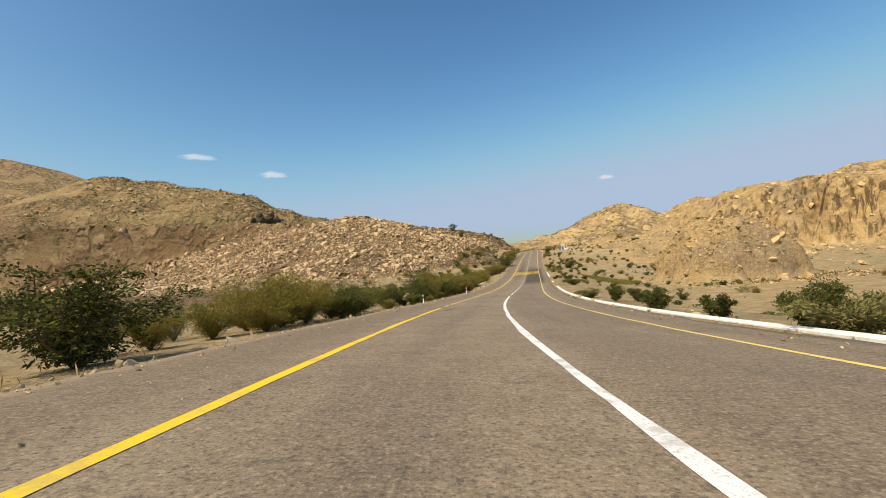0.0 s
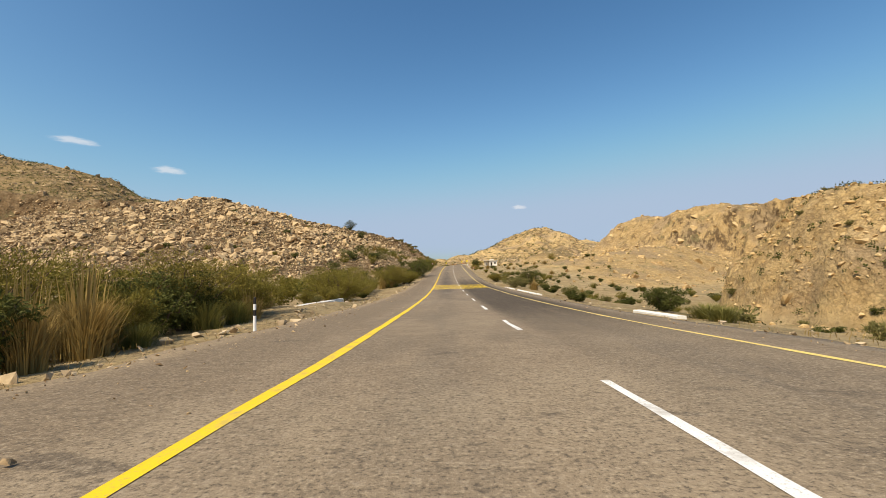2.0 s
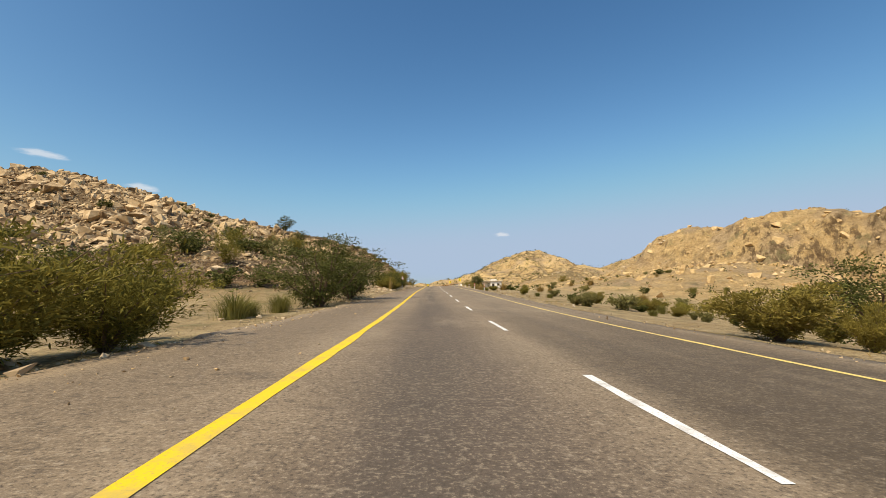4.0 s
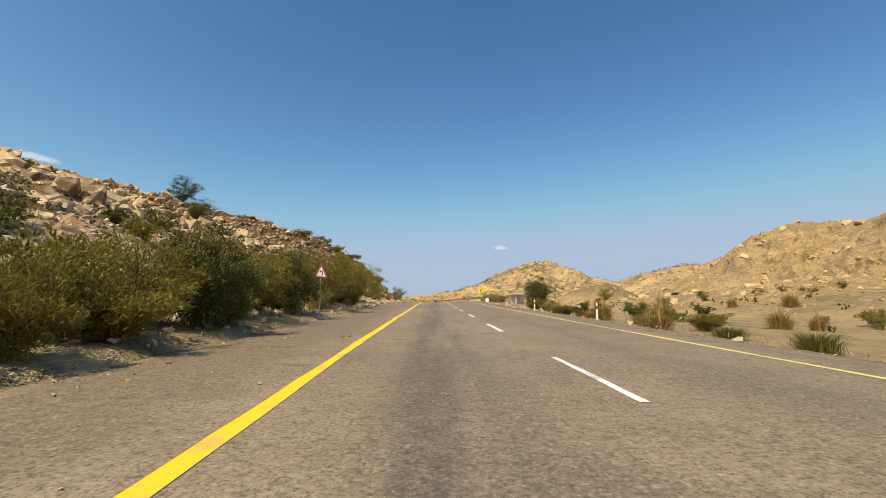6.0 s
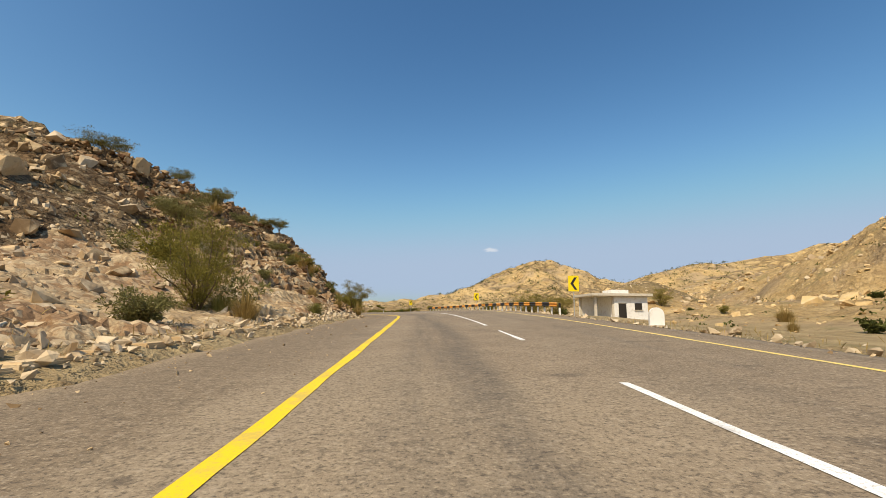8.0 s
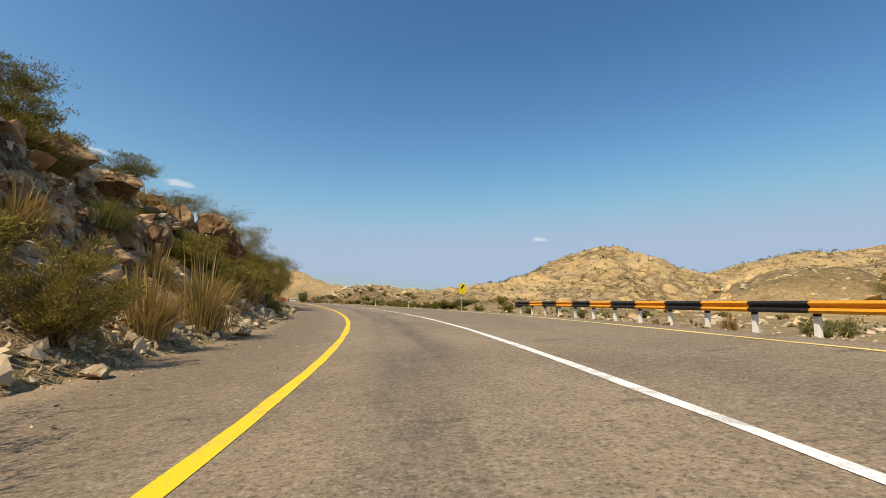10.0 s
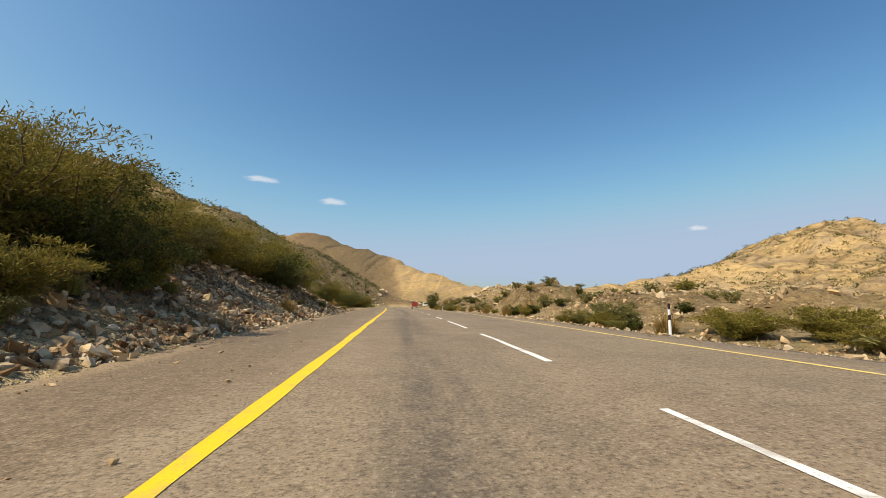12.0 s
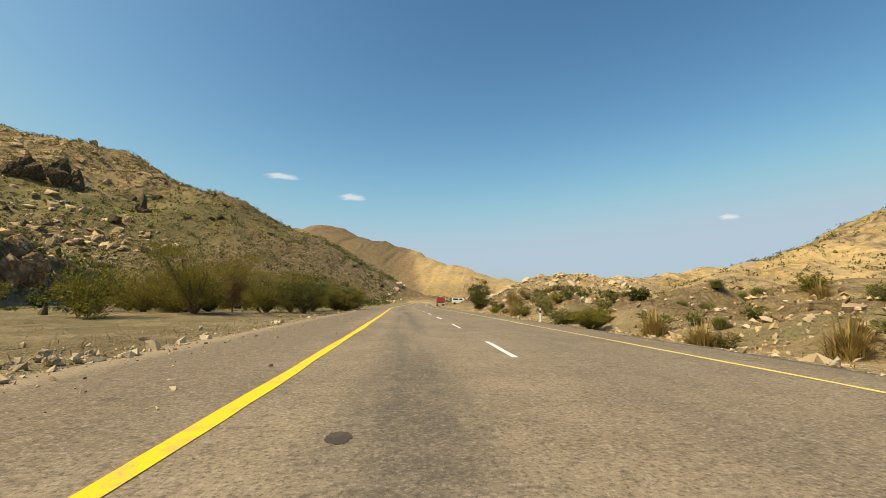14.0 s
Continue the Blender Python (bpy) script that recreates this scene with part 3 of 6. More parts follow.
def build_ground():
    gx = np.concatenate([-growing(250, 5, 1.10, 40)[::-1], np.arange(-250, -45, 2.2), np.arange(-45, 80, 0.8), np.arange(80, 320, 1.8), growing(320, 5, 1.10, 42)])
    gy = np.concatenate([-growing(30, 2, 1.16, 34)[::-1], np.arange(-30, 450, 0.8), np.arange(450, 740, 2.5), growing(740, 4, 1.10, 44)])
    X, Y = np.meshgrid(gx, gy)
    Z, rocky, s, u = height(X, Y)
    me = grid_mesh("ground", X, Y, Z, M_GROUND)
    side = np.maximum(step(u, 0, 20), 0.38 * step(Y, 520, 600))
    grey = np.maximum(0.6 * step(s, 315, 360) * step(u, 4, 12) * (1 - step(u, 55, 95)) * (1 - step(Z, 14, 30)), 0.7 * (1 - step(np.hypot(X - 151, Y - 396), 14, 30)))
    grey = np.maximum(grey, 0.8 * step(s, 292, 322) * (1 - step(s, 349, 361)) * step(-u, 8, 10) * (0.35 + 0.65 * step(fbm(X, Y, 12, 3, 7), -0.1, 0.3)))
    grey = np.maximum(grey, 0.3 * step(Y, 520, 600) * step(-u, 15, 40) * (1 - 0.85 * step(Z + 14 * fbm(X, Y, 60, 4, 53), 45, 90)))
    grey = np.maximum(grey, 0.8 * step(s, 396, 412) * step(-u, 6, 8) * (1 - step(-u, 60, 110)))
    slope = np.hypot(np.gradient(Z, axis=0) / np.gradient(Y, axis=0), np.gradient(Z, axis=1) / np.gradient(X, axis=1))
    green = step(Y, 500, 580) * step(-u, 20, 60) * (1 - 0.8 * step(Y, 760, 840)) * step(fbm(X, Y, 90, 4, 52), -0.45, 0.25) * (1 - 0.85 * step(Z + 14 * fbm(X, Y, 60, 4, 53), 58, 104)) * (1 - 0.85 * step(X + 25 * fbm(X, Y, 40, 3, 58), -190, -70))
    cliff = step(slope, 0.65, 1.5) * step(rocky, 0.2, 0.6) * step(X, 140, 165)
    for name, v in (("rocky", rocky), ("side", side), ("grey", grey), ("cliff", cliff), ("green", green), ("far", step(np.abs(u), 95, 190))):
        me.attributes.new(name, "FLOAT", "POINT").data.foreach_set("value", v.ravel().astype(np.float32))
    tagged(new("ground", me), "sandy tan desert ground rising into rocky hills", "ground", kind="structure")


build_ground()


def ribbon(name, s0, s1, us, lift, mat, ds=1.0, wander=0.0, seed=0, skirt=0.0):
    """A strip along the road, its edges straight or uneven, with a thickness at both sides."""
    n = max(2, int(round((s1 - s0) / ds)) + 1)
    s = np.linspace(s0, s1, n)
    S, U = np.meshgrid(s, np.asarray(us, float), indexing="ij")
    U = U.copy()
    if wander:
        for col, k in ((0, 1), (-1, 2)):
            U[:, col] += wander * fbm(s, s * 0 + seed * 7.7 + k, 2.2, 4, seed + k)
    P = road_at(S, U, lift)
    if skirt:
        a, b = P[:, :1].copy(), P[:, -1:].copy()
        a[..., 2] -= skirt
        b[..., 2] -= skirt
        P = np.concatenate([a, P, b], 1)
        S, U = [np.concatenate([v[:, :1], v, v[:, -1:]], 1) for v in (S, U)]
    me = grid_mesh(name, P[..., 0], P[..., 1], P[..., 2], mat)
    uv = me.uv_layers.new(name="UVMap")
    loops = np.empty(len(me.loops), np.int32)
    me.loops.foreach_get("vertex_index", loops)
    uv.data.foreach_set("uv", np.stack([U.ravel(), S.ravel()], 1)[loops].astype(np.float32).ravel())
    return me


road = tagged(new("road", ribbon("road", -66, 740, [-7.25, -6.4, -5.6, -4.6, -3.65, -1.8, 0, 1.8, 3.65, 4.3, 4.9, 5.5], 0.0, M_ROAD, 0.8, 0.42, 3, 0.2)),
              "worn grey-brown two-lane asphalt road with dusty shoulders", "road", kind="structure")


def line(name, s0, s1, u, w, mat, label, seed):
    me = ribbon(name, s0, s1, [u - w / 2, u, u + w / 2], 0.006, mat, 0.3 if s1 - s0 < 30 else 0.5, 0.045, seed)
    part(name, me, None, road, label)


# the left line has been scuffed away for short stretches
for k, (a, b) in enumerate(((-60, 25.0), (27.2, 28.6), (30.0, 57.0), (57.0, 710))):
    line("edge_line", a, b, -3.65, (0.17, 0.17, 0.135, 0.19)[k], M_BAR if k == 2 else M_YELLOW, "solid yellow edge line", 11 + k)
line("edge_line", -60, 710, 3.65, 0.115, M_PALEY, "thin faded yellow edge line", 16)
line("centre_line", -60, 45.6, 0.0, 0.165, M_WHITE, "solid white centre line", 17)
line("centre_line", 276, 338, 0.0, 0.13, M_WHITE, "solid white centre line", 19)
line("centre_line", 338, 366.7, 0.0, 0.1, M_WHITE, "solid white centre line", 18)
for k in range(17):
    line("centre_dash", 49.3 + 9.1 * k, 49.3 + 9.1 * k + (6.1, 6.1, 6.2, 3.1, 3.2)[min(k, 4)], 0.0, 0.125, M_WHITE, "", 30 + k)
for k, a in enumerate((203.8, 212.4, 220.9, 229.3, 237.2, 245.5, 253.6, 261.8, 270.2)):
    line("centre_dash", a, a + 3.2, 0.0, 0.12, M_WHITE, "", 50 + k)
for k in range(33):
    line("centre_dash", 369.8 + 8.72 * k, 369.8 + 8.72 * k + (6.0 if k < 2 else 2.6 if k == 5 else 3.2), 0.0, 0.115, M_WHITE, "", 60 + k)


def stain(s, u, along, across, seed, label, turn=0.0):
    """A dark patch on the asphalt with an uneven edge."""
    a = np.linspace(0, 2 * np.pi, 36, endpoint=False)
    r = 0.72 + 0.45 * fbm(np.cos(a) * 2 + seed * 9.0, np.sin(a) * 2, 1.1, 4, seed)
    c, d = r * np.cos(a) * along, r * np.sin(a) * across
    c, d = c * math.cos(turn) - d * math.sin(turn), c * math.sin(turn) + d * math.cos(turn)
    P = np.concatenate([road_at([s], [u], 0.004), road_at(s + c, u + d, 0.004)])
    part("stain", mesh_data("stain", P, [(0, 1 + k, 1 + (k + 1) % 36) for k in range(36)], (M_TAR,)), None, road, label)


for k, (s, u, along, across, turn) in enumerate(((23.0, -2.95, 1.5, 0.13, 0.05), (24.2, -2.8, 0.5, 0.22, 0.3), (417.4, -2.5, 0.22, 0.16, 0.0), (224.7, -2.7, 0.2, 0.13, 0.2), (244.9, -2.0, 0.24, 0.1, 0.0), (243.0, -1.5, 0.18, 0.16, 0.4), (227.4, -6.1, 0.12, 0.1, 0.0))):
    stain(s, u, along, across, 5 + k, "dark tar patch along a crack" if k < 2 else "dark oil stain", turn)


def rumble_bar(s):
    """A painted bar right across both lanes."""
    u = np.linspace(-3.6, 3.6, 25)
    bend = 0.062 * (u + 2.4) ** 2 * np.clip(1.0 - 0.27 * (s - 134.0), 0.25, 1.0)
    rows = []
    for off, lift in ((-0.06, 0.002), (-0.055, 0.010), (0.055, 0.010), (0.06, 0.002)):
        rows.append(road_at(s + bend + off + 0.012 * fbm(u + s, u * 0 + off * 40, 0.6, 2, 9), u, lift))
    P = np.stack(rows, 0)
    part("rumble_bar", grid_mesh("rumble_bar", P[..., 0], P[..., 1], P[..., 2], M_BAR), None, road, "worn yellow bar painted across both lanes")


for k in range(16):
    rumble_bar(129.6 + 0.9 * k)


# ---- stones ----
def hull(seed, points, squash=0.7):
    rng = np.random.default_rng(seed)
    p = rng.normal(size=(points, 3))
    p = p / np.abs(p).max(1, keepdims=True) * rng.uniform(0.75, 1.0, (points, 1)) * np.array([1, rng.uniform(0.65, 0.95), rng.uniform(0.5, 0.8) * squash / 0.7])
    bm = bmesh.new()
    for v in p:
        bm.verts.new(v)
    out = bmesh.ops.convex_hull(bm, input=bm.verts[:])
    bmesh.ops.delete(bm, geom=[v for v in out["geom_interior"] if isinstance(v, bmesh.types.BMVert)], context="VERTS")
    bmesh.ops.triangulate(bm, faces=bm.faces[:])
    bm.verts.index_update()
    v = np.array([w.co[:] for w in bm.verts])
    f = np.array([[w.index for w in q.verts] for q in bm.faces])
    bm.free()
    return v, f


HULLS = [hull(100 + k, 13) for k in range(14)]
CHIPS = [hull(300 + k, 8, 0.62) for k in range(10)]


def turns(rng, n, tilt):
    """Random turns about z, with a lean."""
    a, b, c = rng.uniform(0, 2 * np.pi, n), rng.normal(0, tilt, n), rng.normal(0, tilt, n)
    ca, sa, cb, sb, cc, sc = np.cos(a), np.sin(a), np.cos(b), np.sin(b), np.cos(c), np.sin(c)
    o, z = np.ones(n), np.zeros(n)
    ra = np.stack([ca, -sa, z, sa, ca, z, z, z, o], 1).reshape(n, 3, 3)
    rb = np.stack([cb, z, sb, z, o, z, -sb, z, cb], 1).reshape(n, 3, 3)
    rc = np.stack([o, z, z, z, cc, -sc, z, sc, cc], 1).reshape(n, 3, 3)
    return ra @ rb @ rc


def scatter(name, x, y, z, r, shapes, mat, label, category, seed, tilt=0.35):
    """Many stones in one mesh."""
    rng = np.random.default_rng(seed)
    R = turns(rng, len(x), tilt)
    pick = rng.integers(0, len(shapes), len(x))
    V, F, base = [], [], 0
    for k, (v, f) in enumerate(shapes):
        i = np.nonzero(pick == k)[0]
        w = np.einsum("nij,vj->nvi", R[i], v) * r[i][:, None, None] * rng.uniform(0.8, 1.2, (len(i), 1, 3))
        w += np.stack([x[i], y[i], z[i]], 1)[:, None]
        V.append(w.reshape(-1, 3))
        F.append((f[None] + (np.arange(len(i)) * len(v))[:, None, None] + base).reshape(-1, 3))
        base += len(i) * len(v)
    me = bpy.data.meshes.new(name)
    me.from_pydata(np.concatenate(V).tolist(), [], np.concatenate(F).tolist())
    me.materials.append(mat)
    return tagged(new(name, me), label, category, kind="stuff")


def sample(seed, n, x0, x1, y0, y1, keep):
    rng = np.random.default_rng(seed)
    x, y = rng.uniform(x0, x1, n), rng.uniform(y0, y1, n)
    z, rocky, s, u = height(x, y)
    k = keep(rng, rocky, s, u, x, y)
    return x[k], y[k], z[k], s[k], u[k], rng


def sizes(rng, n, small, big, power=0.55):
    return np.clip(small * (1 - rng.random(n)) ** -power, small, big)


def build_stones():
    near = lambda rng, q, s, u, x, y: (u < -9.5) & (rng.random(len(q)) < q * (0.55 + 0.45 * step(fbm(x, y, 22, 3, 3), -0.35, 0.1))) & (s < 300)
    x, y, z, s, u, rng = sample(1, 40000, -190, 36, 172, 440, near)
    r = sizes(rng, len(x), 0.30, 1.7) * np.clip((-u - 4) / 36, 0.3, 1.0)
    scatter("boulders", x, y, z + 0.12 * r, r, HULLS, M_ROCK_L, "angular brown boulders strewn over the hillside", "boulders", 11)
    x, y, z, s, u, rng = sample(14, 90000, -200, 34, 150, 340, lambda rng, q, s, u, x, y: (u < -11) & (u > -210) & (s < 296) & (rng.random(len(q)) < q * (0.3 + 0.7 * step(fbm(x, y, 14, 3, 4), -0.3, 0.2))))
    r = sizes(rng, len(x), 0.17, 0.62, 0.5) * np.clip((-u - 2) / 30, 0.4, 1.15)
    scatter("boulders", x, y, z + 0.2 * r, r, CHIPS, M_ROCK_L, "loose brown broken stones covering the hillside", "boulders", 24, 0.8)
    x, y, z, s, u, rng = sample(2, 9000, 4, 56, 205, 405, lambda rng, q, s, u, x, y: (u < -7.3) & (u > -30) & (s > 205) & (s < 412))
    r = np.minimum(sizes(rng, len(x), 0.10, 0.75, 0.5), np.where(s > 338, 0.26, np.clip(0.2 + 0.03 * (-u - 7), 0.2, 0.75)))
    scatter("rubble", x, y, z + 0.1 * r, r, HULLS, M_ROCK_P, "pale broken rubble on the roadside cutting", "rubble", 12)
    # brown rock here puts the bank's shade into the stone colour
    x, y, z, s, u, rng = sample(11, 9000, 10, 52, 335, 408, lambda rng, q, s, u, x, y: (u < -7.2) & (u > -14) & (s > 344) & (s < 411))
    r = sizes(rng, len(x), 0.06, 0.26, 0.5)
    scatter("rubble", x, y, z + 0.15 * r, r, HULLS, M_ROCK_L, "brown rubble spilling down the road bank", "rubble", 21)
    x, y, z, s, u, rng = sample(12, 1500, -560, -230, 540, 760, lambda rng, q, s, u, x, y: rng.random(len(q)) < 0.2 + 0.8 * step(fbm(x, y, 40, 3, 6), -0.2, 0.2))
    r = sizes(rng, len(x), 0.8, 3.6)
    scatter("boulders", x, y, z + 0.05 * r, r, HULLS, M_ROCK_L, "brown boulders high on the mountain", "boulders", 22)
    x, y, z, s, u, rng = sample(8, 24000, 12, 50, 285, 352, lambda rng, q, s, u, x, y: (u < -8.2) & (u > -30) & (s > 292))
    r = sizes(rng, len(x), 0.10, 0.42, 0.5)
    scatter("boulders", x, y, z + 0.15 * r, r, HULLS, M_ROCK_D, "red-brown broken blocks on the ledges of the cutting", "boulders", 18)
    x, y, z, s, u, rng = sample(9, 6500, -340, -140, 280, 600, lambda rng, q, s, u, x, y: (rng.random(len(q)) < 0.2 + 0.8 * step(fbm(x, y, 40, 3, 6), -0.2, 0.2)))
    r = sizes(rng, len(x), 0.55, 3.0)
    scatter("boulders", x, y, z + 0.1 * r, r, HULLS, M_ROCK_L, "brown boulders on the far hillside", "boulders", 19)
    x, y, z, s, u, rng = sample(10, 2400, 50, 90, 90, 130, lambda rng, q, s, u, x, y: rng.random(len(q)) < 0.25 + 0.75 * q)
    r = sizes(rng, len(x), 0.12, 0.42)
    scatter("boulders", x, y, z + 0.15 * r, r, HULLS, M_ROCK_R, "golden blocks weathered out of a rocky mound", "boulders", 20)
    x, y, z, s, u, rng = sample(3, 15000, 30, 340, 95, 430, lambda rng, q, s, u, x, y: (u > 16) & (rng.random(len(q)) < 0.15 + 0.6 * q))
    r = sizes(rng, len(x), 0.25, 1.8)
    r = r * np.clip((u - 4) / 60, 0.2, 1.0)
    scatter("boulders", x, y, z + 0.05 * r, r, HULLS, M_ROCK_R, "golden boulders weathered out of the hillside", "boulders", 13)
    x, y, z, s, u, rng = sample(4, 8500, 10, 230, 315, 640, lambda rng, q, s, u, x, y: (u > 7.5) & (s > 315))
    r = sizes(rng, len(x), 0.16, 1.0)
    r = r * np.clip((u - 3) / 50, 0.28, 1.0)
    scatter("rubble", x, y, z + 0.02 * r, r, HULLS, M_ROCK_P, "grey and tan rubble on open ground", "rubble", 14)
    x, y, z, s, u, rng = sample(13, 9000, 10, 75, 385, 470, lambda rng, q, s, u, x, y: (u > 7.4) & (u < 30) & (s > 388) & (rng.random(len(x)) < 0.15 + 0.85 * step(fbm(x, y, 7, 3, 23), -0.2, 0.3)))
    r = sizes(rng, len(x), 0.08, 0.42, 0.5)
    scatter("rubble", x, y, z + 0.1 * r, r, HULLS, M_ROCK_P, "tan broken rubble heaped along the verge", "rubble", 23)
    x, y, z, s, u, rng = sample(5, 900, -50, 90, 600, 700, lambda rng, q, s, u, x, y: (np.abs(u) > 9) & (q > 0.1))
    r = sizes(rng, len(x), 0.6, 2.6)
    scatter("boulders", x, y, z + 0.1 * r, r, HULLS, M_ROCK_P, "pale boulders heaped at the foot of a bluff", "boulders", 15)
    x, y, z, s, u, rng = sample(6, 2600, -260, 20, 420, 690, lambda rng, q, s, u, x, y: (u < -9) & (rng.random(len(q)) < 0.1 + 0.8 * q))
    r = sizes(rng, len(x), 0.3, 2.4)
    scatter("boulders", x, y, z + 0.05 * r, r, HULLS, M_ROCK_K, "dark boulders on the mountain slope", "boulders", 16)
    # scree on the banks beside the road
    # dark stones on the bank: soil tone and shrub shade put into colour
    for seed, s0, s1, u0, u1, n, small, big, mat, label in ((31, 344, 412, -7.2, -13.5, 13000, 0.035, 0.13, M_ROCK_P, "pale scree of small broken stones on the road bank"),
                                                            (32, 344, 412, -7.3, -16.0, 24000, 0.04, 0.16, M_ROCK_D, "dark broken stones among the scree"),
                                                            (33, 292, 345, -7.4, -15.0, 14000, 0.05, 0.26, M_ROCK_P, "pale rubble fallen from the cutting"),
                                                            (34, 206, 292, -8.2, -20.0, 12000, 0.06, 0.34, M_ROCK_P, "pale broken stones at the foot of the hill"),
                                                            (35, 342, 480, 7.0, 30.0, 15000, 0.05, 0.20, M_ROCK_L, "grey and tan broken stones on the rough verge")):
        rng = np.random.default_rng(seed)
        s = rng.uniform(s0, s1, n)
        u = u0 + (u1 - u0) * rng.random(n) ** 1.3
        p = road_at(s, u)
        k = rng.random(n) < 0.12 + 0.88 * step(fbm(p[:, 0], p[:, 1], 5.0, 3, seed), -0.3, 0.25)
        p = p[k]
        z = height(p[:, 0], p[:, 1])[0]
        r = sizes(rng, len(p), small, big, 0.5)
        scatter("rubble", p[:, 0], p[:, 1], z + 0.35 * r, r, CHIPS, mat, label, "rubble", seed + 40, 0.8)
    # grit lying on the shoulders
    rng = np.random.default_rng(27)
    n = 6500
    s = rng.uniform(0, 440, n)
    u = np.where(rng.random(n) < 0.7, -7.3 + np.minimum(rng.gamma(1.3, 0.8, n), 3.2), 5.5 - np.minimum(rng.gamma(1.2, 0.3, n), 1.1))
    p = road_at(s, u)
    r = sizes(rng, n, 0.014, 0.055, 0.5)
    scatter("grit", p[:, 0], p[:, 1], p[:, 2] + 0.3 * r, r, CHIPS, M_ROCK_L, "small loose stones lying on the road shoulder", "gravel", 28)
    # loose chips along both verges
    rng = np.random.default_rng(7)
    n = 11000
    s = np.where(rng.random(n) < 0.62, rng.uniform(240, 425, n), rng.uniform(-5, 490, n))
    u = np.where(rng.random(n) < 0.78, -7.0 - rng.gamma(1.5, 0.9, n), 5.2 + rng.gamma(1.5, 1.0, n))
    p = road_at(s, u)
    z = height(p[:, 0], p[:, 1])[0]
    r = sizes(rng, n, 0.035, 0.22, 0.5)
    scatter("gravel", p[:, 0], p[:, 1], np.maximum(z, np.where((u > -7.3) & (u < 5.4), p[:, 2], -99)) + 0.3 * r, r, CHIPS, M_ROCK_P, "loose pale stone chips along the road verge", "gravel", 17)


build_stones()


def blocks(a, b, size, seed):
    """Broken blocks over a plane: the way to the nearest joint and a level for each block."""
    p, q = a / size, b / size
    i, j = np.floor(p), np.floor(q)
    best, second, tone = np.full(p.shape, 9.0), np.full(p.shape, 9.0), np.zeros(p.shape)
    for m in (-1, 0, 1):
        for n in (-1, 0, 1):
            ci, cj = i + m, j + n
            far = np.hypot(p - ci - 0.15 - 0.7 * lattice(ci, cj, seed), q - cj - 0.15 - 0.7 * lattice(ci, cj, seed + 1))
            near = far < best
            second = np.where(near, best, np.minimum(second, far))
            tone = np.where(near, lattice(ci, cj, seed + 2), tone)
            best = np.where(near, far, best)
    return second - best, tone


def rock_face(s0, s1, u0, u1, size, amp, mat, label, seed, pitch=0.17):
    """A sheet of broken rock over the slope beside the road, its blocks standing out unevenly."""
    S, U = np.meshgrid(np.arange(s0, s1, pitch), np.arange(u0, u1, -pitch), indexing="ij")
    P = road_at(S, U)
    x, y = P[..., 0], P[..., 1]
    z = height(x, y)[0]
    ds, du = np.gradient(z, pitch)
    warp = 0.5 * size * fbm(S, U, size * 1.6, 3, seed + 9)
    up = z * 0.9
    out = 0.0
    for k, (f, w) in enumerate(((1.0, 1.0), (0.42, 0.5), (0.2, 0.26))):
        gap, tone = blocks(S + warp + 0.3 * up, U * 0.9 + up + warp, size * f, seed + 5 * k)
        out = out + w * amp * (tone - 0.35 - 0.9 * np.clip(1 - gap / 0.16, 0, 1) * 0.5)
    patch = 0.35 + 0.65 * step(fbm(S, U, 5.0, 3, seed + 20), -0.35, 0.25)
    fade = step(S, s0, s0 + 4) * (1 - step(S, s1 - 4, s1)) * step(-U, -u0, -u0 + 1.2) * (1 - step(-U, -u1 - 2.5, -u1))
    lean = np.sqrt(1 + ds * ds + du * du)
    th = np.interp(S, SS, RTH)
    move = out * patch * fade
    du_out, up_out = move * np.clip(-du, -1.5, 1.5) / lean * -1.0, move / lean
    x, y = x - du_out * np.cos(th), y - du_out * np.sin(th)
    z = z + up_out - 0.22 + 0.30 * fade
    me = grid_mesh("rock_face", x, y, z, mat)
    me.polygons.foreach_set("use_smooth", np.zeros(len(me.polygons), bool))
    return tagged(new("rock_face", me), label, "rock face", kind="structure")


rock_face(206, 296, -7.7, -21, 1.1, 0.42, M_FACE, "brown broken rock slope above the road verge", 210, 0.2)
rock_face(291, 349, -7.7, -20, 1.25, 0.62, M_FACE, "reddish brown broken rock face of the road cutting", 310)


def craggy(name, rx, ry, rz, seed, mat, label, category, group=""):
    """One weathered block: a ball cut by planes and roughened."""
    bm = bmesh.new()
    bmesh.ops.create_icosphere(bm, subdivisions=5 if max(rx, ry, rz) > 1.0 else 4, radius=1.0)
    rng = np.random.default_rng(seed)
    planes = [(Vector(rng.normal(size=3)).normalized(), rng.uniform(0.38, 0.74)) for _ in range(24)]
    small = min(rx, ry, rz)
    pitch = 1.5 / max(0.5, small)
    for v in bm.verts:
        c = v.co.copy() * (1.0 + 0.28 * noise.noise(v.co * 1.7 + Vector((seed, 0, 0))))
        for n, d in planes:
            over = c.dot(n) - d
            if over > 0:
                c -= n * over
        w = Vector((c.x * rx, c.y * ry, c.z * rz))
        far, near = noise.voronoi(w * pitch + Vector((0, seed, 0)))
        block = noise.noise(near[0] * 5.3)
        joint = max(0.0, 1.0 - (far[1] - far[0]) / 0.16)
        v.co = w + c.normalized() * small * (0.17 * block - 0.10 * joint + 0.05 * noise.fractal(w * 2.6, 0.9, 2.1, 3))
    me = bpy.data.meshes.new(name)
    bm.to_mesh(me)
    bm.free()
    me.materials.append(mat)
    return tagged(new(name, me), label, category, group)


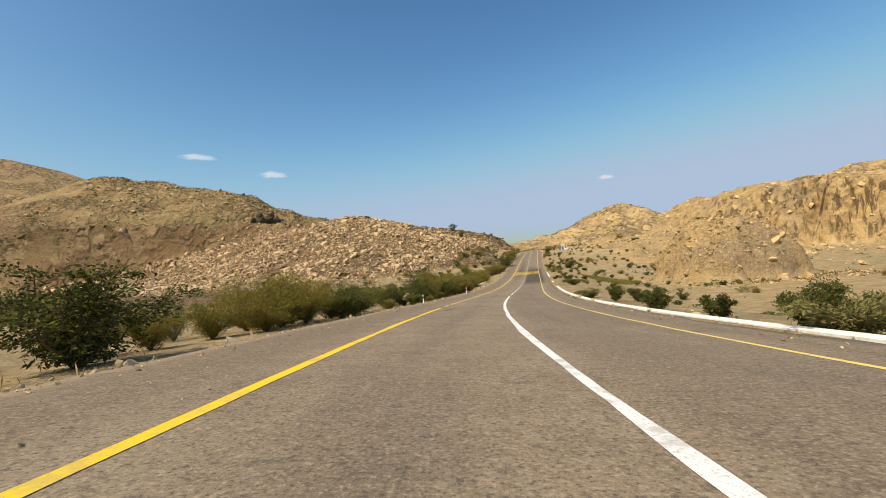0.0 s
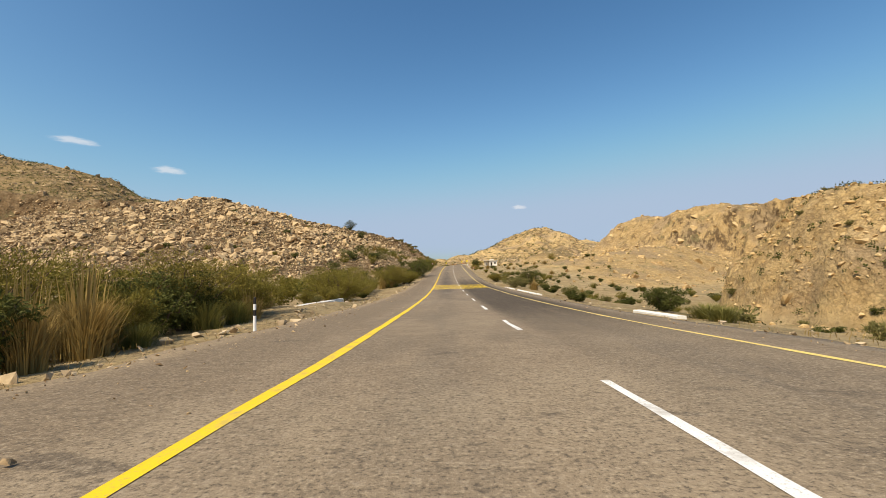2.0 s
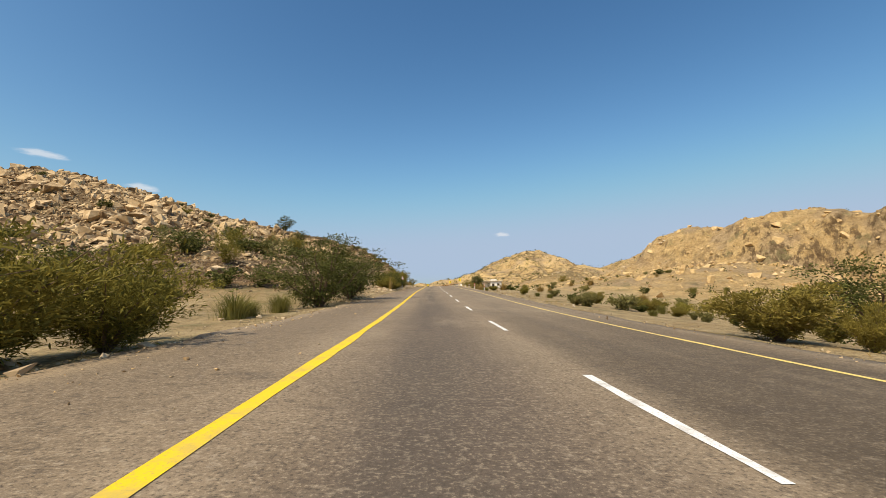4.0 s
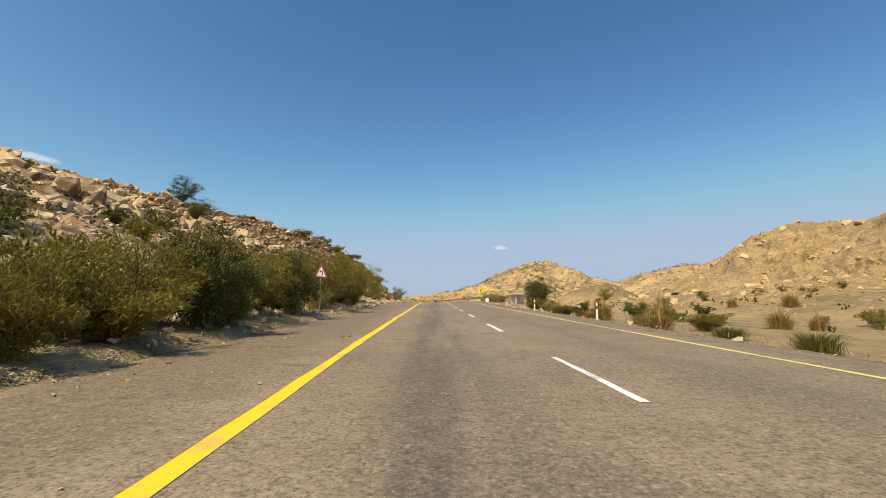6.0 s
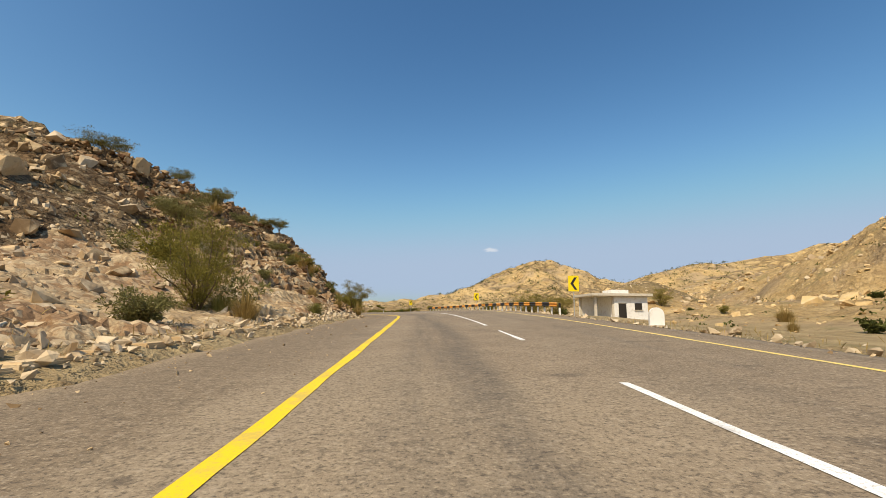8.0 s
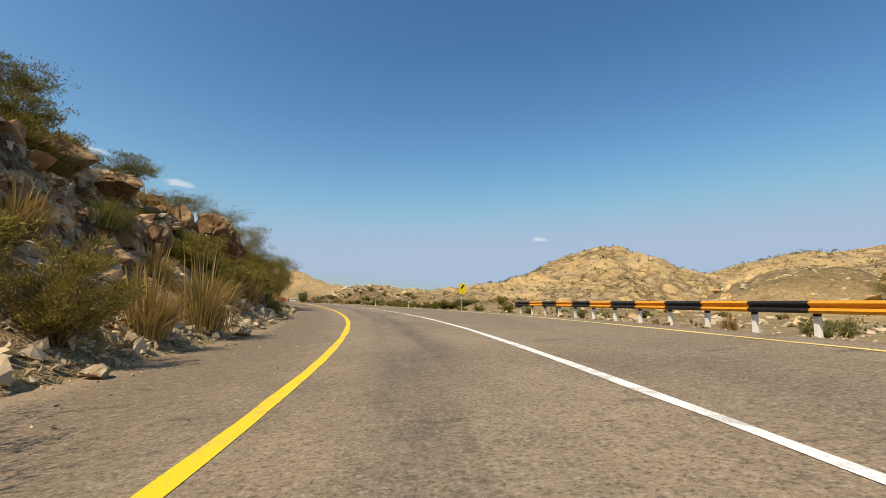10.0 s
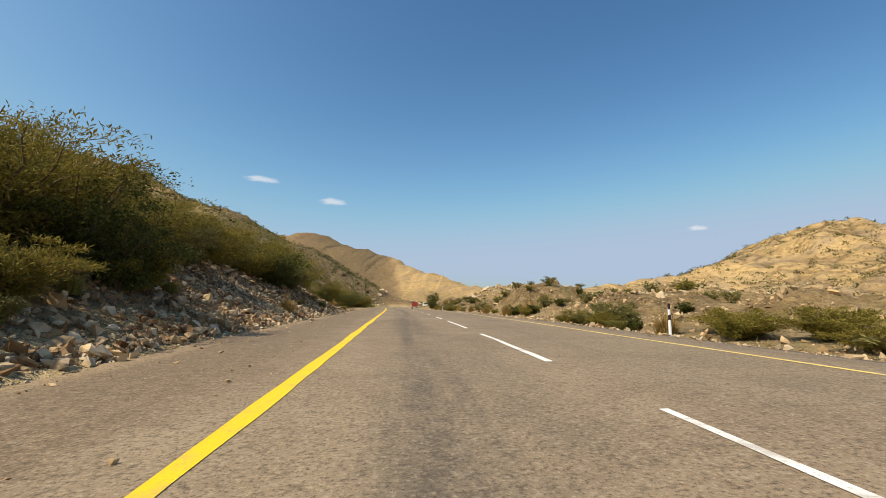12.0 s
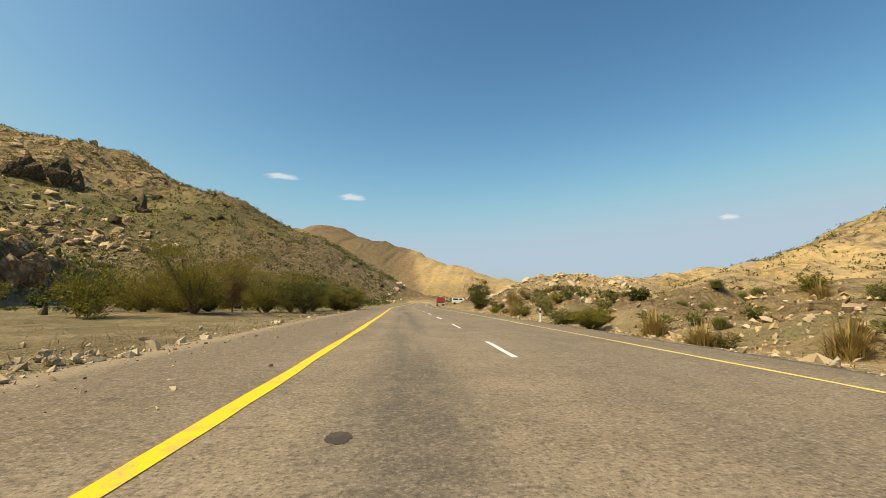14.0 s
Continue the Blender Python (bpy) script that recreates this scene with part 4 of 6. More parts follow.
def place(ob, s, u, sink=0.0, turn=0.0, lean=0.0, scale=1.0):
    x, y, z, th = spot(s, u, sink)
    ob.matrix_basis = pose(x, y, z, lean, 0, th + turn) @ Matrix.Scale(scale, 4)
    return ob


# jutting blocks of the cutting: along, across, above the road, half sizes
CRAGS = [(337.0, -12.6, 4.4, 1.5, 1.9, 1.5), (339.2, -11.6, 4.5, 1.5, 1.7, 1.7), (341.0, -11.2, 4.2, 1.2, 1.5, 1.5), (343.2, -11.4, 4.6, 1.4, 1.7, 1.8), (345.2, -11.3, 3.4, 1.2, 1.5, 1.9),
         (344.5, -12.8, 3.0, 1.8, 2.2, 2.6), (340.0, -13.2, 4.0, 1.8, 2.2, 1.9), (335.0, -14.2, 5.2, 1.3, 1.6, 1.1), (341.8, -10.6, 2.2, 1.0, 1.3, 1.1), (331.0, -13.4, 5.2, 1.2, 1.6, 1.1)]
CRAGS += [(327.0, -13.8, 5.2, 1.5, 2.0, 1.3), (322.5, -14.0, 5.0, 1.4, 1.8, 1.2), (317.0, -14.2, 4.2, 1.5, 2.0, 1.2), (311.0, -14.6, 3.8, 1.4, 1.8, 1.1), (319.5, -11.4, 2.6, 0.9, 1.3, 0.8), (329.0, -11.2, 2.8, 1.0, 1.2, 0.9)]
for k, (s, u, up, rx, ry, rz) in enumerate(CRAGS):
    ob = craggy("rock_outcrop", rx, ry, rz, 50 + k, M_ROCK_D, "reddish brown jagged crag jutting from the road cutting", "rock", "crags of the cutting")
    p = road_at(s, u)
    ob.matrix_basis = pose(float(p[0]), float(p[1]), float(np.interp(s, SS, RZ)) + up, 0, 0, 43 * k)


for k, (x, y, r, t) in enumerate(((-253, 591, 8.0, 9.0), (-244, 597, 9.0, 11.0), (-236, 604, 8.0, 12.0), (-247, 611, 9.0, 11.0), (-258, 602, 8.0, 8.0), (-240, 618, 7.0, 10.0), (-262, 588, 7.0, 7.0), (-231, 612, 5.5, 7.0), (-252, 620, 7.0, 7.0),
                                  (-190, 618, 6.5, 7.5), (-197, 622, 5.0, 5.0), (-184, 611, 4.0, 3.0), (-175, 588, 5.0, 3.5), (-182, 594, 4.0, 3.0), (-205, 640, 5.0, 3.5))):
    ob = craggy("rock_outcrop", r, r * 0.7, t, 150 + k, M_ROCK_K, "dark weathered crag standing out of the mountain slope", "rock", "crags of the mountain")
    ob.matrix_basis = pose(x, y, ground_z(x, y) + 0.4 * t, 0, 0, 20 + 13 * k)
# crags added along the scarp; their dark colour stands for its shade
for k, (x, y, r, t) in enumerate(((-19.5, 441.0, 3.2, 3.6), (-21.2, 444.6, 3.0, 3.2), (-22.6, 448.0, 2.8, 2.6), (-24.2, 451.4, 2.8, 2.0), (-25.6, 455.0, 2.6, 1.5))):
    ob = craggy("rock_outcrop", r, r * 0.6, t, 180 + k, M_ROCK_D, "dark brown crags added to give the bank its shaded look", "rock", "eroded bank")
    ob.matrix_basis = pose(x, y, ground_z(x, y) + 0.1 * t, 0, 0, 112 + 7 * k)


STONES = [(212.2, -7.2, 0.22), (247.2, -7.6, 0.3), (248.7, -8.0, 0.36), (250.8, -7.8, 0.24), (302.9, -6.9, 0.3), (304.4, -7.4, 0.22), (337.7, -7.5, 0.42), (338.7, -7.2, 0.3), (339.6, -7.7, 0.36),
          (340.4, -7.1, 0.24), (344.1, -7.2, 0.5), (345.0, -7.0, 0.3), (347.6, -7.0, 0.34), (336.5, -7.9, 0.34), (349.8, -7.3, 0.52), (341.9, -8.1, 0.4), (385.5, -6.6, 0.2), (313.6, -7.5, 0.26),
          (326.0, -7.2, 0.26), (329.2, -7.0, 0.22), (412.1, -8.8, 0.3), (415.3, -10.3, 0.36), (455.0, -20.5, 0.95), (417.3, -11.5, 0.28), (305.7, 7.7, 0.5), (308.7, 7.6, 0.42), (301.9, 8.0, 0.4), (274.9, 8.6, 0.4),
          (296.3, 8.2, 0.34)]
STONES += [(349.6, -6.7, 0.47), (347.8, -6.8, 0.33), (343.9, -7.3, 0.36), (343.2, -7.4, 0.34), (344.6, -7.2, 0.28), (351.3, -7.9, 0.51), (345.4, -6.9, 0.42), (332.5, -7.0, 0.24), (335.4, -7.1, 0.28), (336.5, -6.9, 0.27),
           (330.4, -7.5, 0.2), (341.9, -6.9, 0.33), (307.5, -8.5, 0.26), (309.9, -8.5, 0.30), (317.5, -6.9, 0.35), (325.7, -6.9, 0.43), (309.7, -7.2, 0.19), (237.5, -9.9, 0.28), (237.3, -8.0, 0.31), (254.9, -11.9, 0.5), (246.7, -7.7, 0.27),
           (254.9, -9.3, 0.23), (272.5, -25.5, 0.9), (406.1, -9.4, 0.33), (372.4, -7.3, 0.22)]
STONES += [(420.4, -8.7, 0.26), (420.9, -8.3, 0.18), (421.3, -8.9, 0.28), (421.7, -8.4, 0.2), (422.1, -8.1, 0.26), (422.5, -8.6, 0.16), (422.9, -8.0, 0.22), (423.3, -8.3, 0.15), (419.8, -9.0, 0.22), (424.0, -7.9, 0.16), (420.0, -9.5, 0.3), (420.7, -9.8, 0.22), (421.5, -9.6, 0.2), (419.3, -8.6, 0.2), (423.0, -8.9, 0.24), (422.0, -9.3, 0.17)]
stone_kinds = []
for k, (s, u, r) in enumerate(STONES):
    if k < 6:
        stone_kinds.append(craggy("boulder", 1.0, 0.8, 0.68, 80 + k, M_ROCK_P, "pale limestone boulder at the edge of the road", "boulder", "roadside boulders"))
        place(stone_kinds[k], s, u, -0.3 * r, 47 * k, 0, r)
    else:
        x, y, z, th = spot(s, u, -0.3 * r)
        copy_thing(stone_kinds[k % 6], pose(x, y, z, 0, 0, 71 * k)).scale = (r, r, r)


# ---- plants ----
def strips(p, way, wide, long, rng, bend=0.0):
    """Leaves or blades as narrow quads: place, way they point, width and length."""
    n = len(p)
    side = np.cross(way, rng.normal(size=(n, 3)))
    side /= np.linalg.norm(side, axis=1, keepdims=True) + 1e-9
    a = side * wide[:, None] * 0.5
    tip = p + way * long[:, None] + np.array([0, 0, -1]) * (bend * long)[:, None]
    mid = p + way * long[:, None] * 0.5
    V = np.stack([p - a * 0.4, mid - a, tip, mid + a], 1).reshape(-1, 3)
    F = (np.arange(n)[:, None] * 4 + np.arange(4)[None]).tolist()
    return V, F


def limb(points, r0, r1, seg=5):
    """A tapered limb along points."""
    V, F = [], []
    n = len(points)
    for k, c in enumerate(points):
        w = points[min(k + 1, n - 1)] - points[max(k - 1, 0)]
        w = w / (np.linalg.norm(w) + 1e-9)
        a = np.cross(w, [0.3, 0.9, 0.2])
        a /= np.linalg.norm(a) + 1e-9
        b = np.cross(w, a)
        r = r0 + (r1 - r0) * k / (n - 1)
        for j in range(seg):
            t = 2 * np.pi * j / seg
            V.append(c + r * (np.cos(t) * a + np.sin(t) * b))
    for k in range(n - 1):
        for j in range(seg):
            F.append((k * seg + j, k * seg + (j + 1) % seg, (k + 1) * seg + (j + 1) % seg, (k + 1) * seg + j))
    return V, F


def shrub(name, tall, wide, seed, mat, leaves, leaf_w, leaf_l, stems, label, category, feather=0.5, trunk=0.0, flat=0.0, rise=0.55):
    """A shrub or small tree: bent limbs from the base, leaves in uneven clumps along them."""
    rng = np.random.default_rng(seed)
    root = new(name)
    SV, SF, tips, weight = [], [], [], []
    for k in range(stems):
        az = 2 * np.pi * (k + rng.uniform(-0.35, 0.35)) / stems
        reach = wide * 0.5 * rng.uniform(0.4, 1.08)
        top = tall * rng.uniform(0.72, 0.96) * (1 - 0.38 * (reach / (wide * 0.5)) ** 2) if not flat else tall * rng.uniform(0.82, 1.0)
        t = np.linspace(0, 1, 8)[:, None]
        way = np.array([np.cos(az), np.sin(az), 0.0])
        path = way * reach * t ** (1.5 if trunk else 1.05) + np.array([0, 0, 1.0]) * top * (t ** 0.85)
        path = path + rng.normal(0, 0.035 * tall, (8, 3)) * t
        if trunk:
            path[:, :2] *= np.clip((path[:, 2:] - trunk * tall) / (tall * (1 - trunk)), 0.02, 1)
        v, f = limb(path, 0.009 * tall + 0.010, 0.0022 * tall)
        SF += [tuple(i + len(SV) for i in q) for q in f]
        SV += v
        for _ in range(int(13 + 7 * rng.random())):
            q = rng.uniform(0.06 if not flat else 0.6, 1.0) ** 0.72
            c = np.array([np.interp(q, np.linspace(0, 1, 8), path[:, i]) for i in range(3)])
            c = c + np.clip(rng.normal(0, 1, 3), -1.5, 1.5) * np.array([0.085, 0.085, 0.036 if not flat else 0.022]) * wide * (0.5 + 0.5 * q)
            c[2] = max(c[2], 0.05 * tall)
            tips.append(c)
            weight.append(rng.uniform(0.4, 1.6))
    tips, weight = np.array(tips), np.array(weight)
    pick = rng.choice(len(tips), leaves, p=weight / weight.sum())
    spread = wide * rng.uniform(0.03, 0.075, len(tips))[pick]
    p = tips[pick] + np.clip(rng.normal(size=(leaves, 3)), -1.5, 1.5) * spread[:, None] * np.array([1, 1, 0.55 if not flat else 0.4])
    p[:, 2] = np.abs(p[:, 2])
    out = p - np.array([0, 0, tall * 0.35])
    out /= np.linalg.norm(out, axis=1, keepdims=True) + 1e-9
    way = out * feather + rng.normal(size=(leaves, 3)) * 0.55 + np.array([0, 0, rise])
    way /= np.linalg.norm(way, axis=1, keepdims=True)
    V, F = strips(p, way, leaf_w * rng.uniform(0.6, 1.3, leaves), leaf_l * rng.uniform(0.6, 1.4, leaves), rng, 0.12)
    part("stem", mesh_data("stem", SV, SF, (M_BARK,), True), None, root, "bare grey-brown branches")
    part("crown", mesh_data("crown", V, F, (mat,)), None, root)
    return tagged(root, label, category)


def tuft(name, tall, wide, seed, mat, blades, label, category, plumes=0):
    """A clump of grass: thin blades that arch outwards."""
    rng = np.random.default_rng(seed)
    root = new(name)
    V, F = [], []

    def blade(n, t0, t1, w, lean):
        for _ in range(n):
            az, r = rng.uniform(0, 2 * np.pi), abs(rng.normal(0, 0.16)) * wide
            h, out = tall * rng.uniform(t0, t1), wide * 0.5 * rng.uniform(0.1, lean)
            d = np.array([np.cos(az), np.sin(az), 0])
            a = np.array([-d[1], d[0], 0]) * w * rng.uniform(0.6, 1.3)
            i = len(V)
            for t, k in ((0, 1.0), (0.4, 0.9), (0.75, 0.55), (1.0, 0.1)):
                c = d * (r + out * t ** 1.8) + np.array([0, 0, h * (t - 0.22 * lean * t ** 3)])
                V.extend([c - a * k, c + a * k])
            F.extend([(i + 2 * q, i + 2 * q + 1, i + 2 * q + 3, i + 2 * q + 2) for q in range(3)])

    blade(blades, 0.35, 1.0, 0.005 + 0.0024 * tall, 1.0)
    part("grass_clump", mesh_data("grass_clump", V, F, (mat,)), None, root)
    if plumes:
        V, F = [], []
        blade(plumes, 0.95, 1.35, 0.014 + 0.004 * tall, 0.35)
        part("plume", mesh_data("plume", V, F, (M_REED,)), None, root, "tall dry straw-coloured stalks")
    return tagged(root, label, category)


KINDS = {
    "o": lambda h, w, k: shrub("shrub", h, w, k, M_OLIVE, int(5200 + 2600 * h), 0.020 + 0.0022 * h, 0.115 + 0.006 * h, 13, "feathery olive-green desert shrub beside the road", "shrub", 0.45, 0, 0, 0.6),
    "d": lambda h, w, k: shrub("shrub", h, w, k, M_GREEN, int(4600 + 1500 * h), 0.034 + 0.004 * h, 0.075 + 0.007 * h, 12, "dense dark green shrub rooted in gravel", "shrub", 0.5, 0, 0, 0.1),
    "g": lambda h, w, k: shrub("shrub", h, w, k, M_GREY, int(3400 + 500 * h), 0.030, 0.11, 12, "low grey-green saltbush on the verge", "shrub", 0.6, 0, 0, 0.3),
    "a": lambda h, w, k: shrub("acacia_tree", h, w, k, M_GREY, int(5200 + 900 * h), 0.036, 0.10, 11, "thin flat-topped thorn tree on the rocky slope", "tree", 0.5, 0.3, 1.0, 0.3),
    "b": lambda h, w, k: shrub("shrub", h, w, k, M_DRY, int(6500 + 600 * h), 0.032, 0.15, 14, "dry brown leafless-looking shrub on bare ground", "shrub", 0.5, 0.2, 0, 0.4),
    "r": lambda h, w, k: tuft("grass_tuft", h, w, k, M_REED, 760, "dry golden tussock of tall grass", "grass", 24),
    "w": lambda h, w, k: tuft("grass_tuft", h, w, k, M_GRASS, 760, "yellow-green tussock of grass on the verge", "grass"),
}
CLASSES = {"o": (1.6, 2.6, 3.8, 5.0), "d": (0.9, 1.7, 2.7, 4.2), "g": (1.0, 2.0), "a": (2.4, 3.6), "b": (5.2,), "r": (0.8, 1.5, 2.6), "w": (0.6, 1.2)}
GROUPS = {"o": "olive shrubs", "d": "dark shrubs", "g": "grey shrubs", "a": "thorn trees", "b": "dry shrubs", "r": "golden tussocks", "w": "green tussocks"}
TEMPLATES = {}


FAR = {}


def plant(kind, s, u, h, w, k, joined=False):
    """A plant of the kind, near the height and width asked for, standing on the ground."""
    x, y, z, _ = spot(s, u)
    cls = min(CLASSES[kind], key=lambda c: abs(math.log(c / h)))
    key = (kind, cls, k % 2)
    ratio = {"o": 1.15, "d": 1.0, "g": 1.3, "a": 1.5, "b": 1.0, "r": 0.8, "w": 1.2}[kind]
    m = pose(x, y, z - 0.03 * h, 0, 0, 137.5 * k) @ Matrix.Diagonal((*(min(1.8, max(0.6, w / (cls * ratio))),) * 2, h / cls, 1))
    if key not in TEMPLATES:
        ob = KINDS[kind](cls, cls * ratio, 1000 + 37 * len(TEMPLATES))
        tagged(ob, "", "", GROUPS[kind])
        TEMPLATES[key] = ob
        ob.matrix_basis = m
        return
    ob = TEMPLATES[key]
    if joined and kind in "odg":
        me = next(c for c in ob.children if c.name.startswith("crown")).data
        v = np.empty(len(me.vertices) * 3, np.float32)
        me.vertices.foreach_get("co", v)
        v = v.reshape(-1, 4, 3)[k % 7::7]
        v = v.mean(1, keepdims=True) + (v - v.mean(1, keepdims=True)) * 2.1
        a = np.array(m)
        FAR.setdefault(kind, []).append(v.reshape(-1, 3) @ a[:3, :3].T + a[:3, 3])
        return
    copy_thing(ob, pose(0, 0, 0)).matrix_basis = m


LEFT_A = [("d", 26.4, -10.0, 2.1, 2.4), ("d", 28.2, -10.2, 2.2, 2.8), ("d", 30.4, -10.8, 2.4, 3.0), ("o", 32.8, -11.6, 2.6, 3.2), ("o", 22.0, -11.6, 2.8, 4.0), ("o", 20.0, -11.4, 2.4, 3.4), ("o", 24.5, -11.5, 2.6, 3.6),
          ("o", 60.0, -19.0, 3.0, 5.0), ("o", 64.0, -22.0, 3.2, 5.0), ("d", 58.0, -17.5, 2.4, 4.0), ("o", 55.0, -20.0, 3.0, 5.0), ("o", 50.0, -20.0, 3.0, 5.0), ("d", 46.0, -18.0, 2.8, 4.5), ("o", 66.0, -11.2, 3.6, 4.0), ("d", 64.5, -10.2, 3.0, 3.0), ("o", 74.5, -10.8, 3.6, 4.0), ("d", 76.5, -10.0, 2.8, 3.2), ("o", 84.5, -12.6, 3.4, 4.5), ("o", 87.5, -13.2, 3.0, 4.5),
          ("d", 82.2, -9.9, 1.9, 1.7), ("r", 82.7, -9.5, 1.7, 1.2), ("r", 84.6, -10.0, 1.9, 1.8), ("r", 85.2, -10.6, 1.9, 1.6), ("o", 86.6, -10.6, 1.8, 2.0), ("r", 83.6, -10.8, 1.7, 1.5), ("d", 88.6, -11.2, 2.4, 2.8), ("d", 89.8, -11.0, 2.4, 2.6), ("w", 91.0, -9.6, 1.2, 1.5), ("r", 92.0, -9.5, 1.2, 1.2), ("o", 93.4, -10.2, 2.3, 3.0), ("w", 86.0, -9.8, 0.9, 1.3),
          ("d", 10.5, -11.2, 3.2, 4.6), ("o", 19.0, -13.4, 2.2, 2.8), ("o", 23.2, -13.1, 3.7, 6.4), ("o", 27.0, -13.6, 3.2, 4.4), ("d", 28.3, -11.5, 2.8, 3.2), ("d", 38.4, -13.0, 3.7, 2.9), ("d", 44.7, -12.5, 3.1, 3.7), ("d", 57.5, -12.7, 5.6, 5.1), ("o", 71.4, -10.3, 3.8, 7.0), ("o", 147.1, -10.5, 4.4, 5.6),
          ("o", 62.0, -28.0, 4.6, 4.5), ("d", 49.1, -12.7, 2.8, 2.1), ("d", 52.3, -10.8, 3.2, 2.9), ("o", 54.3, -10.4, 4.7, 2.8), ("o", 63.1, -12.2, 4.6, 3.8), ("o", 78.4, -11.7, 3.9, 4.7), ("d", 68.1, -12.4, 3.7, 3.0),
          ("o", 69.1, -11.1, 4.1, 2.5), ("g", 73.1, -11.2, 2.7, 3.5), ("o", 80.9, -12.6, 4.0, 3.6), ("o", 90.8, -11.4, 3.3, 5.4)]
LEFT_B = [("o", 123.4, -11.4, 1.9, 2.6), ("o", 126.0, -11.8, 1.7, 2.6), ("w", 128.0, -11.6, 1.2, 1.6), ("o", 130.4, -12.0, 1.6, 2.6), ("o", 132.8, -12.2, 1.7, 2.6), ("o", 136.6, -12.6, 2.0, 3.0), ("r", 87.5, -12.2, 2.2, 1.6), ("d", 91.7, -12.7, 2.9, 3.1), ("w", 89.9, -10.1, 1.4, 1.7), ("o", 96.4, -11.4, 2.5, 2.4), ("o", 117.3, -12.9, 4.0, 7.0), ("d", 116.5, -21.4, 3.1, 5.1), ("o", 114.6, -11.4, 3.8, 6.4),
          ("o", 149.1, -11.5, 3.9, 6.2), ("o", 125.8, -13.4, 3.1, 3.6), ("o", 127.1, -12.6, 3.5, 3.4), ("g", 129.7, -12.4, 2.0, 2.3), ("g", 135.0, -12.4, 2.1, 3.1), ("r", 144.4, -12.0, 2.1, 1.9), ("o", 154.2, -9.5, 3.1, 5.2),
          ("d", 175.3, -8.9, 5.6, 6.7), ("r", 144.7, -13.5, 2.2, 1.8), ("o", 145.6, -11.6, 3.6, 3.6), ("o", 151.6, -11.1, 2.6, 3.6), ("o", 156.4, -8.7, 2.5, 4.2), ("d", 181.5, -8.1, 4.4, 7.0)]
LEFT_C = [("d", 226.9, -7.9, 2.7, 2.2), ("d", 227.6, -8.7, 3.1, 2.4), ("o", 242.8, -9.6, 3.8, 5.0), ("d", 240.6, -9.0, 2.2, 3.0), ("o", 245.5, -10.4, 3.6, 4.6), ("r", 209.9, -7.5, 1.8, 0.6), ("o", 214.0, -7.6, 1.4, 1.4), ("o", 216.1, -7.8, 1.4, 2.4), ("d", 219.1, -7.8, 2.9, 2.5), ("o", 234.4, -8.8, 4.0, 4.8), ("d", 227.5, -8.7, 3.5, 2.7), ("r", 230.9, -8.1, 1.3, 1.0),
          ("g", 232.5, -8.1, 1.6, 1.3), ("o", 237.8, -9.2, 3.5, 4.4), ("o", 248.5, -9.4, 5.0, 4.4), ("o", 241.5, -7.9, 3.7, 2.6), ("o", 249.5, -9.2, 3.1, 2.5), ("o", 277.8, -11.1, 4.4, 4.1), ("a", 291.2, -18.9, 2.9, 4.9),
          ("a", 295.5, -26.8, 2.1, 4.6), ("d", 296.7, -50.7, 6.2, 6.1), ("d", 287.7, -43.9, 4.8, 5.6)]
LEFT_D = [("w", 305.5, -8.0, 0.6, 0.8), ("w", 306.7, -8.7, 0.5, 0.8), ("o", 311.2, -8.1, 4.1, 3.8), ("r", 308.1, -7.6, 1.2, 1.3), ("r", 324.2, -7.8, 2.2, 2.4), ("a", 324.5, -13.7, 2.3, 3.2), ("a", 314.5, -14.4, 1.1, 1.4),
          ("r", 303.9, -7.6, 0.7, 1.4), ("a", 327.8, -14.6, 1.7, 3.8), ("o", 318.1, -7.9, 2.1, 2.0), ("r", 320.9, -7.8, 1.5, 1.6), ("d", 221.2, -8.9, 3.0, 3.0), ("o", 215.5, -8.8, 2.2, 3.0), ("o", 218.3, -8.6, 2.4, 3.2), ("o", 222.8, -8.5, 3.0, 3.0), ("o", 224.8, -8.6, 2.6, 2.6), ("g", 220.3, -7.7, 1.2, 1.6), ("o", 213.0, -8.5, 1.8, 2.4), ("o", 225.2, -10.0, 2.6, 3.0), ("o", 333.5, -9.6, 1.7, 2.4), ("o", 330.4, -10.2, 1.6, 2.2), ("o", 336.4, -9.2, 1.8, 2.4), ("o", 339.0, -9.4, 2.0, 2.6), ("o", 334.8, -11.0, 1.5, 2.2), ("r", 335.3, -8.6, 1.5, 1.6), ("w", 331.4, -8.9, 1.2, 1.6), ("r", 334.0, -9.6, 1.2, 1.5), ("w", 337.0, -9.4, 1.1, 1.4), ("r", 332.0, -10.6, 1.1, 1.3),
          ("o", 349.5, -8.3, 4.6, 4.0), ("r", 338.1, -7.7, 1.0, 1.5), ("o", 352.9, -8.8, 4.4, 4.4), ("w", 337.4, -7.6, 1.1, 1.0)]
